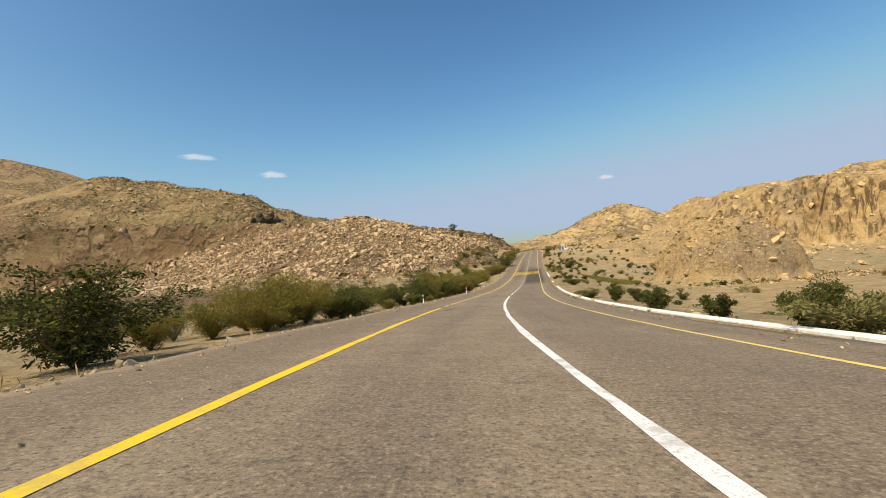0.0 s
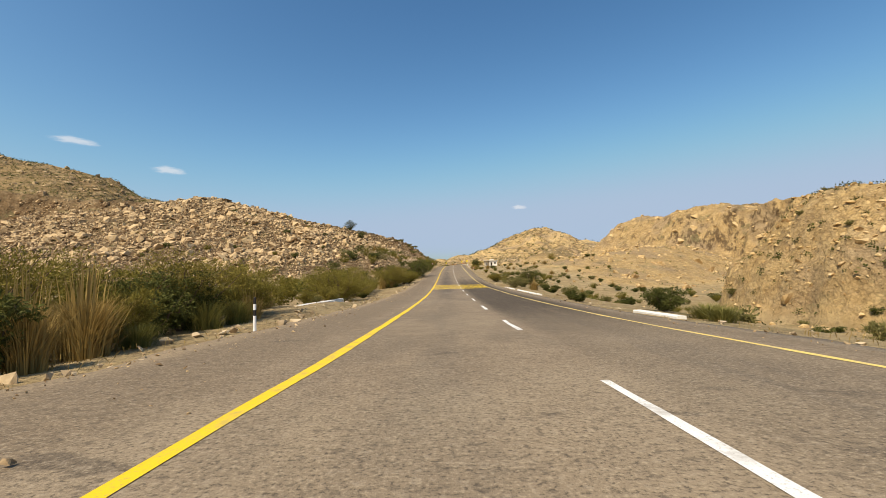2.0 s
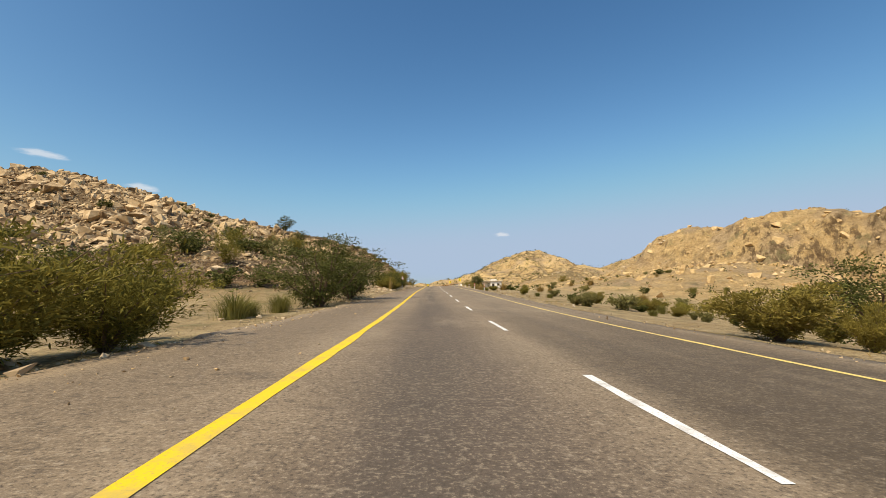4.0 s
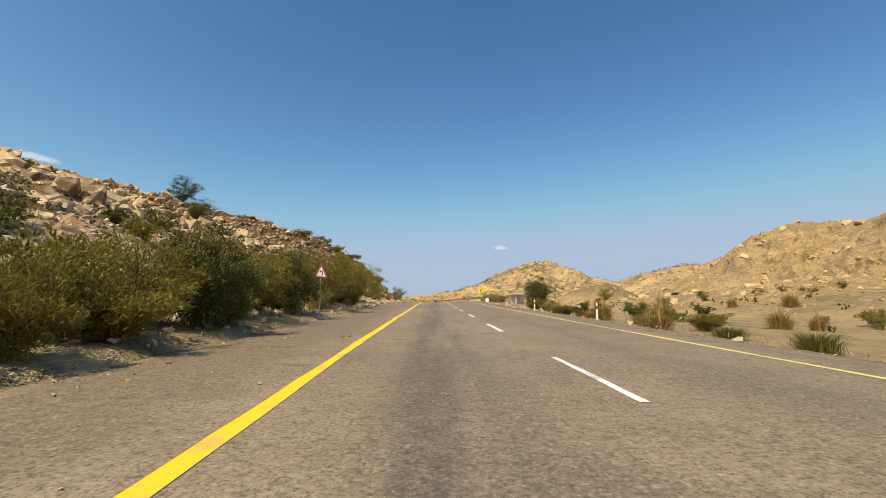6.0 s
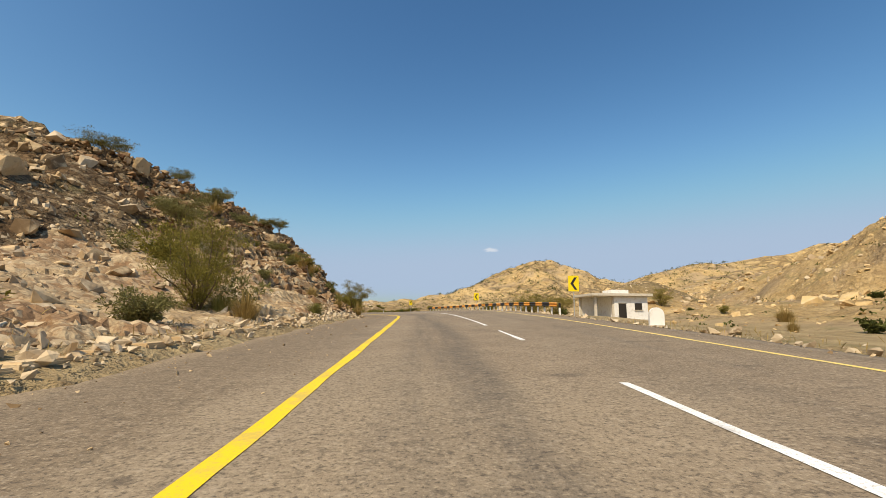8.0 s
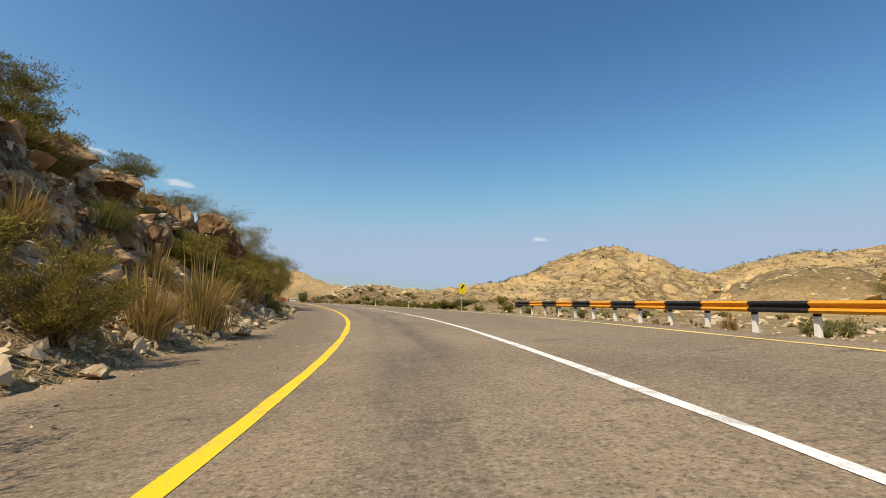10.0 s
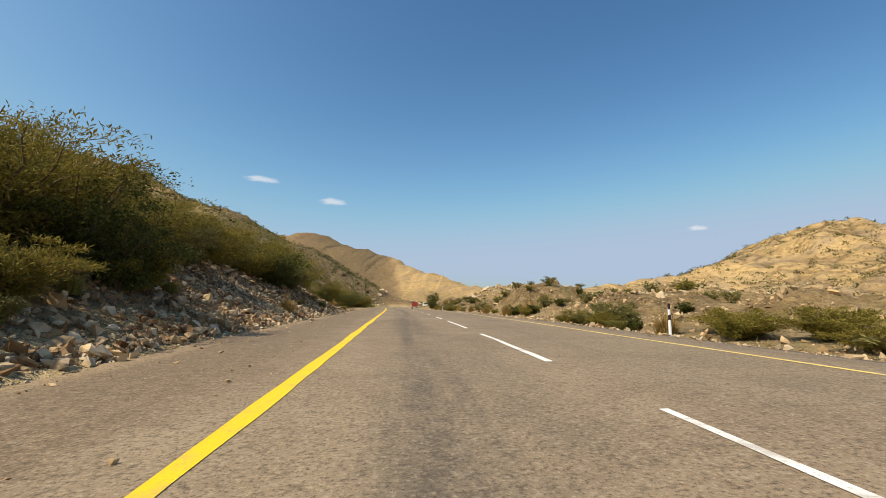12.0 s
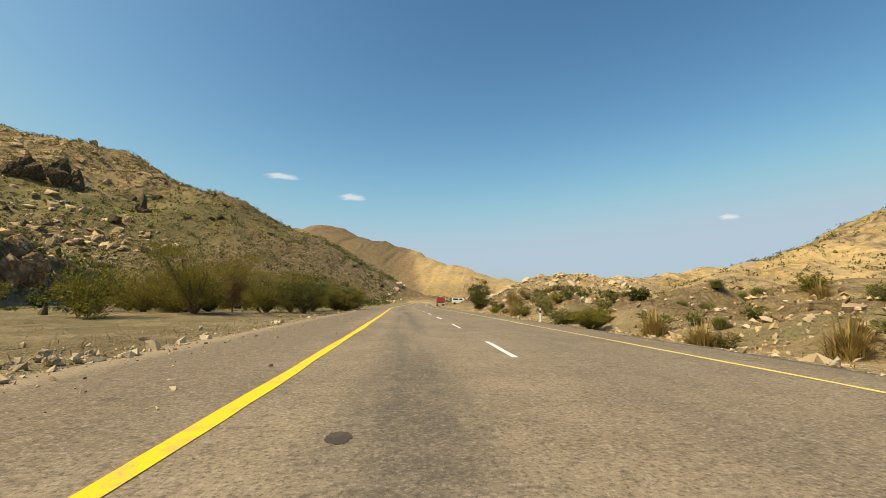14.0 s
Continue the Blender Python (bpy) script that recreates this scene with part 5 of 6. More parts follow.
LEFT_E = [("o", 369.0, -13.0, 3.2, 5.0), ("o", 377.0, -13.0, 3.2, 5.0), ("o", 381.0, -12.6, 3.0, 5.0), ("o", 388.5, -12.4, 3.0, 4.8), ("o", 393.0, -12.0, 2.8, 4.6), ("o", 399.0, -12.4, 3.0, 4.8), ("o", 411.0, -12.5, 4.4, 6.2), ("o", 415.5, -15.5, 4.8, 6.6), ("d", 414.0, -9.8, 2.2, 3.2), ("o", 407.0, -14.5, 4.2, 5.4), ("a", 343.0, -14.5, 3.6, 4.4), ("a", 338.0, -16.0, 2.8, 3.6), ("a", 329.0, -16.5, 2.6, 3.2), ("a", 349.0, -13.0, 3.8, 4.6), ("a", 318.0, -17.5, 2.4, 3.0),
          ("o", 354.0, -14.3, 3.8, 5.5), ("o", 354.2, -10.8, 4.4, 5.6), ("o", 360.4, -12.5, 3.9, 3.3), ("o", 363.5, -12.6, 4.1, 3.8), ("o", 366.5, -12.4, 3.5, 4.3), ("o", 373.6, -11.8, 3.6, 6.2), ("o", 372.6, -12.5, 3.2, 2.8),
          ("o", 374.4, -12.1, 3.1, 3.3), ("o", 384.5, -11.9, 2.7, 4.4), ("o", 384.4, -12.0, 2.8, 3.0), ("o", 397.9, -11.4, 2.7, 3.3), ("o", 402.1, -11.3, 2.5, 4.1), ("o", 444.1, -15.6, 5.8, 7.0),
          ("d", 466.1, -9.7, 3.8, 7.0), ("o", 411.6, -9.3, 3.4, 3.3), ("w", 407.3, -7.7, 0.5, 1.1), ("b", 449.6, -15.2, 6.0, 5.2), ("d", 451.3, -10.2, 3.7, 5.6), ("d", 450.5, -19.0, 3.5, 4.8), ("o", 465.3, -8.5, 3.1, 6.2),
          ("o", 447.5, -20.5, 3.4, 5.4), ("o", 447.0, -18.0, 4.0, 5.0), ("o", 453.5, -13.8, 4.8, 6.0), ("o", 457.0, -12.5, 4.6, 6.0), ("o", 461.0, -11.2, 4.2, 5.4), ("d", 468.0, -9.5, 3.0, 4.5), ("o", 473.0, -9.0, 3.0, 4.5), ("d", 479.0, -8.6, 3.0, 4.0), ("d", 448.5, -16.5, 1.8, 2.2),
          ("o", 458.0, -24.0, 3.6, 5.5), ("o", 463.0, -27.0, 3.6, 5.5), ("o", 467.0, -22.0, 3.8, 6.0), ("o", 452.0, -24.0, 3.2, 5.5),
          ("o", 356.5, -12.8, 5.2, 6.5), ("o", 353.2, -11.9, 5.4, 6.0), ("d", 357.5, -9.8, 2.4, 3.2), ("d", 352.0, -9.3, 1.7, 2.2), ("o", 359.6, -9.2, 1.5, 2.2), ("d", 364.0, -9.3, 1.3, 1.9), ("o", 371.5, -9.4, 1.4, 2.2), ("o", 376.0, -9.8, 1.6, 2.4), ("d", 361.0, -10.5, 2.2, 3.2), ("o", 365.0, -10.3, 2.2, 3.4), ("d", 369.0, -10.6, 2.0, 3.0)]
RIGHT_A = [("w", 92.5, 8.6, 0.9, 2.2), ("w", 91.0, 8.3, 0.8, 1.8), ("d", 98.0, 9.5, 1.6, 2.4), ("d", 21.3, 6.9, 1.2, 1.1), ("d", 15.7, 6.9, 1.0, 1.1), ("d", 11.1, 6.9, 1.6, 1.3), ("g", 10.1, 6.9, 1.1, 2.2), ("g", 39.6, 6.9, 0.9, 2.3), ("d", 32.8, 7.7, 1.5, 1.1), ("d", 33.1, 9.3, 1.3, 1.5),
          ("d", 81.8, 9.2, 1.3, 2.9), ("d", 163.0, 14.7, 4.0, 6.2), ("d", 104.1, 6.9, 0.7, 1.0), ("d", 108.5, 7.6, 0.8, 0.8), ("g", 138.8, 8.0, 2.1, 5.7), ("d", 152.1, 10.3, 1.8, 2.2), ("r", 131.8, 9.4, 1.5, 1.5),
          ("w", 136.6, 10.1, 0.8, 2.0), ("d", 127.8, 10.8, 0.7, 1.1), ("o", 158.8, 7.6, 1.8, 5.8)]
RIGHT_B = [("o", 315.5, 14.5, 3.6, 6.2), ("o", 312.0, 16.5, 3.2, 5.0), ("w", 360.0, 9.2, 0.6, 1.4), ("r", 225.3, 6.9, 0.8, 1.9), ("w", 218.2, 6.9, 0.7, 2.1), ("d", 254.6, 8.9, 4.2, 3.4), ("d", 255.4, 9.3, 3.6, 3.0), ("w", 222.0, 7.4, 0.6, 1.6), ("r", 227.6, 7.6, 0.7, 1.4), ("w", 229.4, 8.2, 0.7, 1.8), ("w", 235.6, 7.4, 0.7, 1.7), ("r", 237.0, 8.8, 0.8, 1.5), ("w", 243.6, 8.4, 0.8, 1.8), ("w", 246.0, 9.4, 0.7, 1.6), ("r", 249.0, 8.6, 0.9, 1.5), ("o", 226.2, 9.4, 0.9, 1.8), ("o", 231.6, 10.0, 0.9, 2.0), ("w", 239.3, 6.9, 0.8, 1.9), ("r", 232.6, 6.9, 0.6, 1.3), ("d", 234.7, 8.0, 0.7, 1.1), ("o", 253.2, 8.3, 1.3, 2.0), ("d", 254.0, 9.8, 1.2, 2.0), ("o", 252.0, 9.6, 1.1, 1.8), ("r", 242.6, 7.2, 1.1, 1.2), ("r", 241.0, 7.4, 1.0, 1.3), ("o", 239.6, 7.6, 0.8, 1.4), ("d", 238.4, 8.2, 0.8, 1.2), ("r", 233.0, 7.7, 1.2, 1.2), ("r", 400.2, 6.8, 1.4, 1.1), ("o", 399.4, 8.4, 0.9, 1.1), ("d", 474.0, 8.6, 3.2, 3.4), ("r", 453.4, 8.0, 1.4, 1.6), ("r", 430.6, 7.5, 1.0, 1.2), ("g", 440.4, 7.5, 1.1, 2.4), ("o", 436.5, 7.8, 1.1, 1.8), ("r", 423.4, 8.0, 0.9, 1.1), ("o", 384.5, 7.9, 0.8, 1.8), ("g", 386.3, 8.0, 0.9, 2.0), ("o", 388.0, 7.9, 0.9, 2.0), ("w", 382.6, 7.7, 0.6, 1.4), ("g", 385.4, 9.2, 0.8, 2.0), ("w", 389.6, 7.8, 0.7, 1.5),
          ("w", 247.4, 8.0, 0.6, 1.4), ("o", 355.3, 91.0, 6.5, 7.0), ("o", 364.7, 7.6, 0.8, 2.2), ("o", 366.6, 8.0, 0.9, 2.4), ("g", 363.0, 8.8, 0.8, 2.2), ("o", 361.4, 9.6, 0.9, 2.4), ("w", 359.6, 8.4, 0.5, 1.4), ("o", 357.6, 10.2, 0.9, 2.2), ("g", 356.0, 11.4, 0.9, 2.4), ("w", 362.0, 7.6, 0.45, 1.3), ("d", 345.9, 6.9, 0.4, 0.6), ("d", 379.8, 6.9, 0.7, 0.7), ("o", 378.0, 9.8, 0.9, 3.0), ("o", 374.3, 9.6, 1.1, 2.2), ("o", 372.2, 8.8, 0.9, 2.0), ("g", 370.4, 8.2, 0.9, 2.2), ("o", 376.2, 8.6, 0.9, 2.2), ("r", 379.4, 8.0, 0.8, 1.2), ("g", 368.6, 9.0, 0.8, 2.0),
          ("r", 402.3, 9.5, 1.1, 3.4), ("d", 399.3, 8.9, 1.0, 0.9), ("d", 477.7, 9.2, 4.7, 4.5), ("r", 461.1, 9.9, 1.5, 2.3), ("o", 434.9, 6.9, 1.1, 2.0), ("r", 426.9, 6.9, 0.7, 1.2),
          ("r", 424.1, 9.0, 0.6, 0.9)]
count = 0
for row in (LEFT_A, LEFT_B, LEFT_C, LEFT_D, LEFT_E, RIGHT_A, RIGHT_B):
    for kind, s, u, h, w in row:
        plant(kind, s, u, h, w, count)
        count += 1


def wild_plants():
    """Further shrubs behind those along the road, thinned out at random."""
    rng = random.Random(5)
    n = 400
    for s0, s1, u0, u1, many, kinds, h0, h1 in ((6, 60, -20.4, -13.5, 10, "oodg", 1.2, 2.4), (60, 205, -30, -13.5, 60, "ooddg", 1.6, 3.6), (40, 200, -11.5, -9.6, 40, "dgwro", 0.7, 1.7), (60, 300, -85, -30, 44, "ddgo", 0.8, 2.2),
                                              (205, 292, -24, -9.5, 40, "oodgr", 0.9, 2.6), (292, 345, -26, -8.6, 34, "wgrrwa", 0.5, 1.2), (300, 345, -26, -15, 7, "aa", 1.8, 2.8), (352, 408, -20, -9.5, 38, "oodg", 1.6, 3.8), (425, 560, -55, -15, 34, "odgd", 1.4, 3.2),
                                              (-5, 190, 8, 70, 60, "ddggr", 0.6, 1.7), (190, 330, 8, 60, 56, "dgwro", 0.6, 1.7), (330, 520, 8, 70, 60, "dgwgr", 0.5, 1.5), (245, 290, -10.5, -8.3, 8, "rwg", 0.6, 1.4), (294, 350, -15, -8.0, 46, "rrwwrg", 0.5, 1.2), (105, 205, 8.0, 20, 34, "gdwgo", 0.5, 1.4), (100, 210, 18, 50, 60, "gdgdo", 0.6, 1.6), (430, 480, -40, -14, 22, "odbo", 2.0, 3.6), (300, 346, -14.5, -8.9, 30, "oorwog", 0.8, 1.6), (342, 470, 7.6, 22, 70, "gwogod", 0.45, 1.2), (388, 470, 7.4, 21, 84, "ogwgrogo", 0.5, 1.2), (345, 410, -10, -7.6, 14, "rwg", 0.4, 0.9)):
        for _ in range(many):
            h = rng.uniform(h0, h1)
            plant(rng.choice(kinds), rng.uniform(s0, s1), rng.uniform(u0, u1), h, h * rng.uniform(1.0, 1.5), n, max(abs(u0), abs(u1)) > 20.5)
            n += 1
    for kind, rows in FAR.items():
        v = np.concatenate(rows)
        tagged(new("shrubs", mesh_data("shrubs", v, np.arange(len(v)).reshape(-1, 4).tolist(), ({"o": M_OLIVE, "d": M_GREEN, "g": M_GREY}[kind],))), "scattered %s desert shrubs on the slopes" % {"o": "olive", "d": "dark green", "g": "grey-green"}[kind], "shrubs", kind="stuff")


wild_plants()


def low_scrub():
    """Dots of low scrub over the hills, and thin dry grass along the verges."""
    # the dark dots stand for scrub and also for shaded rock hollows
    rng = np.random.default_rng(21)
    n = 7000
    x, y = rng.uniform(-300, 440, n), rng.uniform(40, 780, n)
    x, y = np.concatenate([x, rng.uniform(-560, 0, 15000)]), np.concatenate([y, rng.uniform(430, 740, 15000)])
    hill_x, hill_y = rng.uniform(110, 480, 4200), rng.uniform(500, 720, 4200)
    k = rng.random(4200) < step(fbm(hill_x, hill_y, 30, 3, 19), -0.4, 0.3)
    x, y = np.concatenate([x, hill_x[k]]), np.concatenate([y, hill_y[k]])
    z, rocky, s, u = height(x, y)
    k = (np.abs(u) > 14) & (rng.random(len(x)) < 0.85)
    x, y, z = x[k], y[k], z[k]
    r = rng.uniform(0.3, 0.9, len(x)) * (1 + 1.3 * (y > 450))
    m = 10
    p = np.repeat(np.stack([x, y, z + 0.3 * r], 1), m, 0) + rng.normal(size=(len(x) * m, 3)) * np.repeat(r, m)[:, None] * np.array([0.5, 0.5, 0.3])
    way = rng.normal(size=p.shape) + np.array([0, 0, 0.6])
    way /= np.linalg.norm(way, axis=1, keepdims=True)
    q = np.repeat(r, m)
    V, F = strips(p, way, q * 0.36, q * 0.58, rng)
    tagged(new("scrub", mesh_data("scrub", V, F, (M_GREEN,))), "scattered low dark scrub dotting the hillsides", "scrub", kind="stuff")
    n = 15000
    s = rng.uniform(-5, 520, n)
    clump = fbm(s, s * 0 + 3.0, 9, 3, 77)
    left = rng.random(n) < 0.55
    u = np.where(left, -7.5 - rng.gamma(2.0, 1.0, n), 5.7 + rng.gamma(2.0, 1.0, n))
    k = rng.random(n) < step(clump, -0.5, 0.4)
    p = road_at(s[k], u[k])
    p[:, 2] = height(p[:, 0], p[:, 1])[0]
    way = rng.normal(size=p.shape) * 0.35 + np.array([0, 0, 1.0])
    way /= np.linalg.norm(way, axis=1, keepdims=True)
    V, F = strips(p, way, rng.uniform(0.012, 0.03, len(p)), rng.uniform(0.10, 0.42, len(p)), rng, 0.2)
    tagged(new("dry_grass", mesh_data("dry_grass", V, F, (M_REED,))), "thin dry grass along the road verge", "grass", kind="stuff")
    n = 420
    x, y = rng.uniform(52, 88, n), rng.uniform(92, 129, n)
    z = height(x, y)[0]
    r = rng.uniform(0.18, 0.5, n)
    p = np.repeat(np.stack([x, y, z + 0.3 * r], 1), 30, 0) + rng.normal(size=(n * 30, 3)) * np.repeat(r, 30)[:, None] * np.array([0.45, 0.45, 0.35])
    way = rng.normal(size=p.shape) + np.array([0, 0, 0.6])
    way /= np.linalg.norm(way, axis=1, keepdims=True)
    V, F = strips(p, way, np.repeat(r, 30) * 0.3, np.repeat(r, 30) * 0.5, rng)
    tagged(new("scrub", mesh_data("scrub", V, F, (M_GREEN,))), "dark tufts of scrub on a rocky mound", "scrub", kind="stuff")
    n = 5200
    a, r = rng.uniform(0, 2 * np.pi, n), np.sqrt(rng.random(n))
    p = np.stack([42 + 7 * r * np.cos(a), 124 + 11 * r * np.sin(a), r * 0], 1)
    p[:, 2] = height(p[:, 0], p[:, 1])[0]
    way = rng.normal(size=p.shape) * 0.4 + np.array([0, 0, 1.0])
    way /= np.linalg.norm(way, axis=1, keepdims=True)
    V, F = strips(p, way, rng.uniform(0.05, 0.12, n), rng.uniform(0.25, 0.7, n), rng, 0.2)
    tagged(new("green_grass", mesh_data("green_grass", V, F, (M_GRASS,))), "patch of green grass on the valley floor", "grass", kind="stuff")


low_scrub()


# ---- road furniture ----
def warning_sign():
    root = new("warning_sign")
    side, tall = 0.60, 0.62
    tri = lambda k: [(-side / 2 * k, -tall / 3 * k), (side / 2 * k, -tall / 3 * k), (0, tall * 2 / 3 * k)]
    z = 2.06

    def flat(name, outline, y, mat, label, depth=0.006):
        bm = prism(outline, depth)
        bmesh.ops.translate(bm, vec=(0, y, z), verts=bm.verts)
        return part(name, bm, mat, root, label)

    flat("backing_plate", tri(1.04), 0.004, M_STEEL, "grey steel backing plate", 0.012)
    flat("red_border", tri(1.0), -0.004, M_RED, "red triangular border")
    flat("white_field", tri(0.74), -0.009, M_SIGNW, "white inner field")
    arrow = [(0.045, -0.10), (0.085, -0.10), (0.085, 0.05), (0.05, 0.105), (-0.02, 0.115), (-0.02, 0.145), (-0.085, 0.09), (-0.02, 0.035), (-0.02, 0.07), (0.03, 0.065), (0.045, 0.04)]
    flat("left_bend_symbol", arrow, -0.013, M_BLACK, "black bend-to-the-left arrow", 0.005)
    part("post", tube(0.03, 2.2, (0, 0.06, -0.05)), M_STEEL, root, "grey steel post")
    part("bracket", box(0.12, 0.04, 0.04, (0, 0.03, z - 0.05), 0.006), M_STEEL, root)
    part("footing", box(0.85, 0.42, 0.16, (-0.08, 0.06, 0.02), 0.02), M_CONC, root, "pale concrete footing")
    return tagged(root, "red-bordered triangular bend warning sign on a steel post", "road sign")


x, y, _, th = spot(228.3, -7.1)
warning_sign().matrix_basis = pose(x, y, float(road_at(228.3, -7.1)[2]) + 0.01, 0, -0.6, th + 16)


def chevron_sign(peeled=False):
    root = new("chevron_sign")
    w, h, z = 0.62, 0.92, 1.98
    part("panel", box(w, 0.02, h, (0, 0, z), 0.008), M_SIGNY, root, "yellow rectangular panel")
    shape = [(0.20, 0.36), (0.05, 0.36), (-0.19, 0.0), (0.05, -0.36), (0.20, -0.36), (-0.03, 0.0)]
    if peeled:
        shape = [(0.20, 0.33), (0.12, 0.36), (0.03, 0.33), (-0.15, 0.08), (-0.16, 0.02), (-0.08, -0.02), (0.02, 0.06)]
    bm = prism(shape, 0.006)
    bmesh.ops.translate(bm, vec=(0, -0.0165, z), verts=bm.verts)
    part("chevron", bm, M_BLACK, root, "black slanting stroke, the rest peeled off" if peeled else "black chevron pointing left")
    part("post", tube(0.03, 2.2, (0, 0.045, -0.1)), M_STEEL, root, "grey steel post")
    part("clamp", box(0.10, 0.03, 0.03, (0, 0.025, z + 0.2), 0.004), M_STEEL, root)
    part("clamp", box(0.10, 0.03, 0.03, (0, 0.025, z - 0.2), 0.004), M_STEEL, root)
    return tagged(root, "yellow road sign with a half-peeled black chevron" if peeled else "yellow chevron sign with a black arrow on a post", "road sign", "chevron signs")


chevron = chevron_sign()
for k, (s, u, turn) in enumerate(((315.2, 7.2, -6), (285.0, 6.6, -4), (346.0, 6.6, 4))):
    x, y, z, th = spot(s, u)
    z = max(z, float(road_at(s, 5.0)[2]) - 0.25)
    m = pose(x, y, z, 0, 0, th + turn)
    if k == 2:
        chevron_sign(True).matrix_basis = m
    elif k:
        copy_thing(chevron, m)
    else:
        chevron.matrix_basis = m


def marker_post(mat, label):
    """A round guide post in bands of white and one colour, on a small foot."""
    root = new("marker_post")
    for k in range(6):
        part("band", tube(0.050 - 0.002 * k, 0.17, (0, 0, 0.17 * k), 14), M_SIGNW if k % 2 == 0 or k == 1 else mat, root)
    part("cap", tube(0.04, 0.03, (0, 0, 1.02), 14, 0.02), mat, root)
    part("foot", box(0.26, 0.26, 0.08, (0, 0, -0.01), 0.015), M_CONC, root)
    return tagged(root, label, "marker post", "marker posts")


red_post = marker_post(M_RED, "red and white banded marker post beside the road")
black_post = marker_post(M_BLACK, "black and white banded marker post beside the road")
for base, spots in ((red_post, ((61.5, -6.8), (216.0, 6.5), (230.3, 6.3), (244.0, 6.3))), (black_post, ((39.5, -7.6), (87.5, -7.4), (257.5, 6.3), (362.2, 6.62), (376.5, 6.3), (441.0, 6.3)))):
    for k, (s, u) in enumerate(spots):
        x, y, z, th = spot(s, u, -0.02)
        if k:
            copy_thing(base, pose(x, y, z, 0, 0, th + 25 * k))
        else:
            base.matrix_basis = pose(x, y, z, 0, 0, th)


def parapet(s0, s1, u, tall):
    """A low whitewashed wall, in blocks with open joints."""
    root = new("parapet_wall")
    at = road_at((s0 + s1) / 2, u)
    n = max(1, int((s1 - s0) / 4.0))
    for k in range(n):
        a, b = s0 + (s1 - s0) * k / n + 0.02, s0 + (s1 - s0) * (k + 1) / n - 0.02
        V = []
        for s in (a, b):
            p0, p1 = road_at(s, u - 0.17), road_at(s, u + 0.17)
            zz = float(road_at(s, u)[2])
            for q, lift in ((p0, -0.5), (p0, tall - 0.03), (p0 * 0.88 + p1 * 0.12, tall), (p0 * 0.12 + p1 * 0.88, tall), (p1, tall - 0.03), (p1, -0.5)):
                V.append((q[0] - at[0], q[1] - at[1], zz + lift - at[2]))
        F = [(i, (i + 1) % 6, 6 + (i + 1) % 6, 6 + i) for i in range(6)] + [tuple(range(5, -1, -1)), tuple(range(6, 12))]
        part("wall_block", mesh_data("wall_block", V, F, (M_WALL,)), None, root)
    root.location = tuple(at)
    return tagged(root, "low whitewashed parapet wall along the road edge", "wall", "roadside parapets")


for s0, s1, u, tall in ((-4, 72.0, 6.0, 0.06), (89.5, 93.0, 6.0, 0.08), (112.0, 133.5, 6.0, 0.08), (97.0, 106.0, -9.3, 0.40)):
    parapet(s0, s1, u, tall)


def stone_kerb(s0, s1, u):
    root = new("stone_kerb")
    at = road_at((s0 + s1) / 2, u)
    n = int((s1 - s0) / 1.3)
    rng = np.random.default_rng(4)
    for k in range(n):
        s = s0 + (k + 0.5) * (s1 - s0) / n
        p = road_at(s, u)
        th = float(np.interp(s, SS, RTH))
        bm = box(0.34 + rng.uniform(-0.04, 0.04), 1.26, 0.5, (0, 0, 0), 0.03)
        bmesh.ops.rotate(bm, cent=(0, 0, 0), matrix=Matrix.Rotation(th + rng.uniform(-0.02, 0.02), 3, "Z"), verts=bm.verts)
        bmesh.ops.translate(bm, vec=(p[0] - at[0] + rng.uniform(-0.02, 0.02), p[1] - at[1], p[2] - at[2] + 0.02 + rng.uniform(-0.02, 0.02)), verts=bm.verts)
        part("kerb_stone", bm, M_ROCK_L, root)
    root.location = tuple(at)
    return tagged(root, "low brown stone kerb below the rocky slope", "kerb", kind="structure")


stone_kerb(246, 284, -7.6)


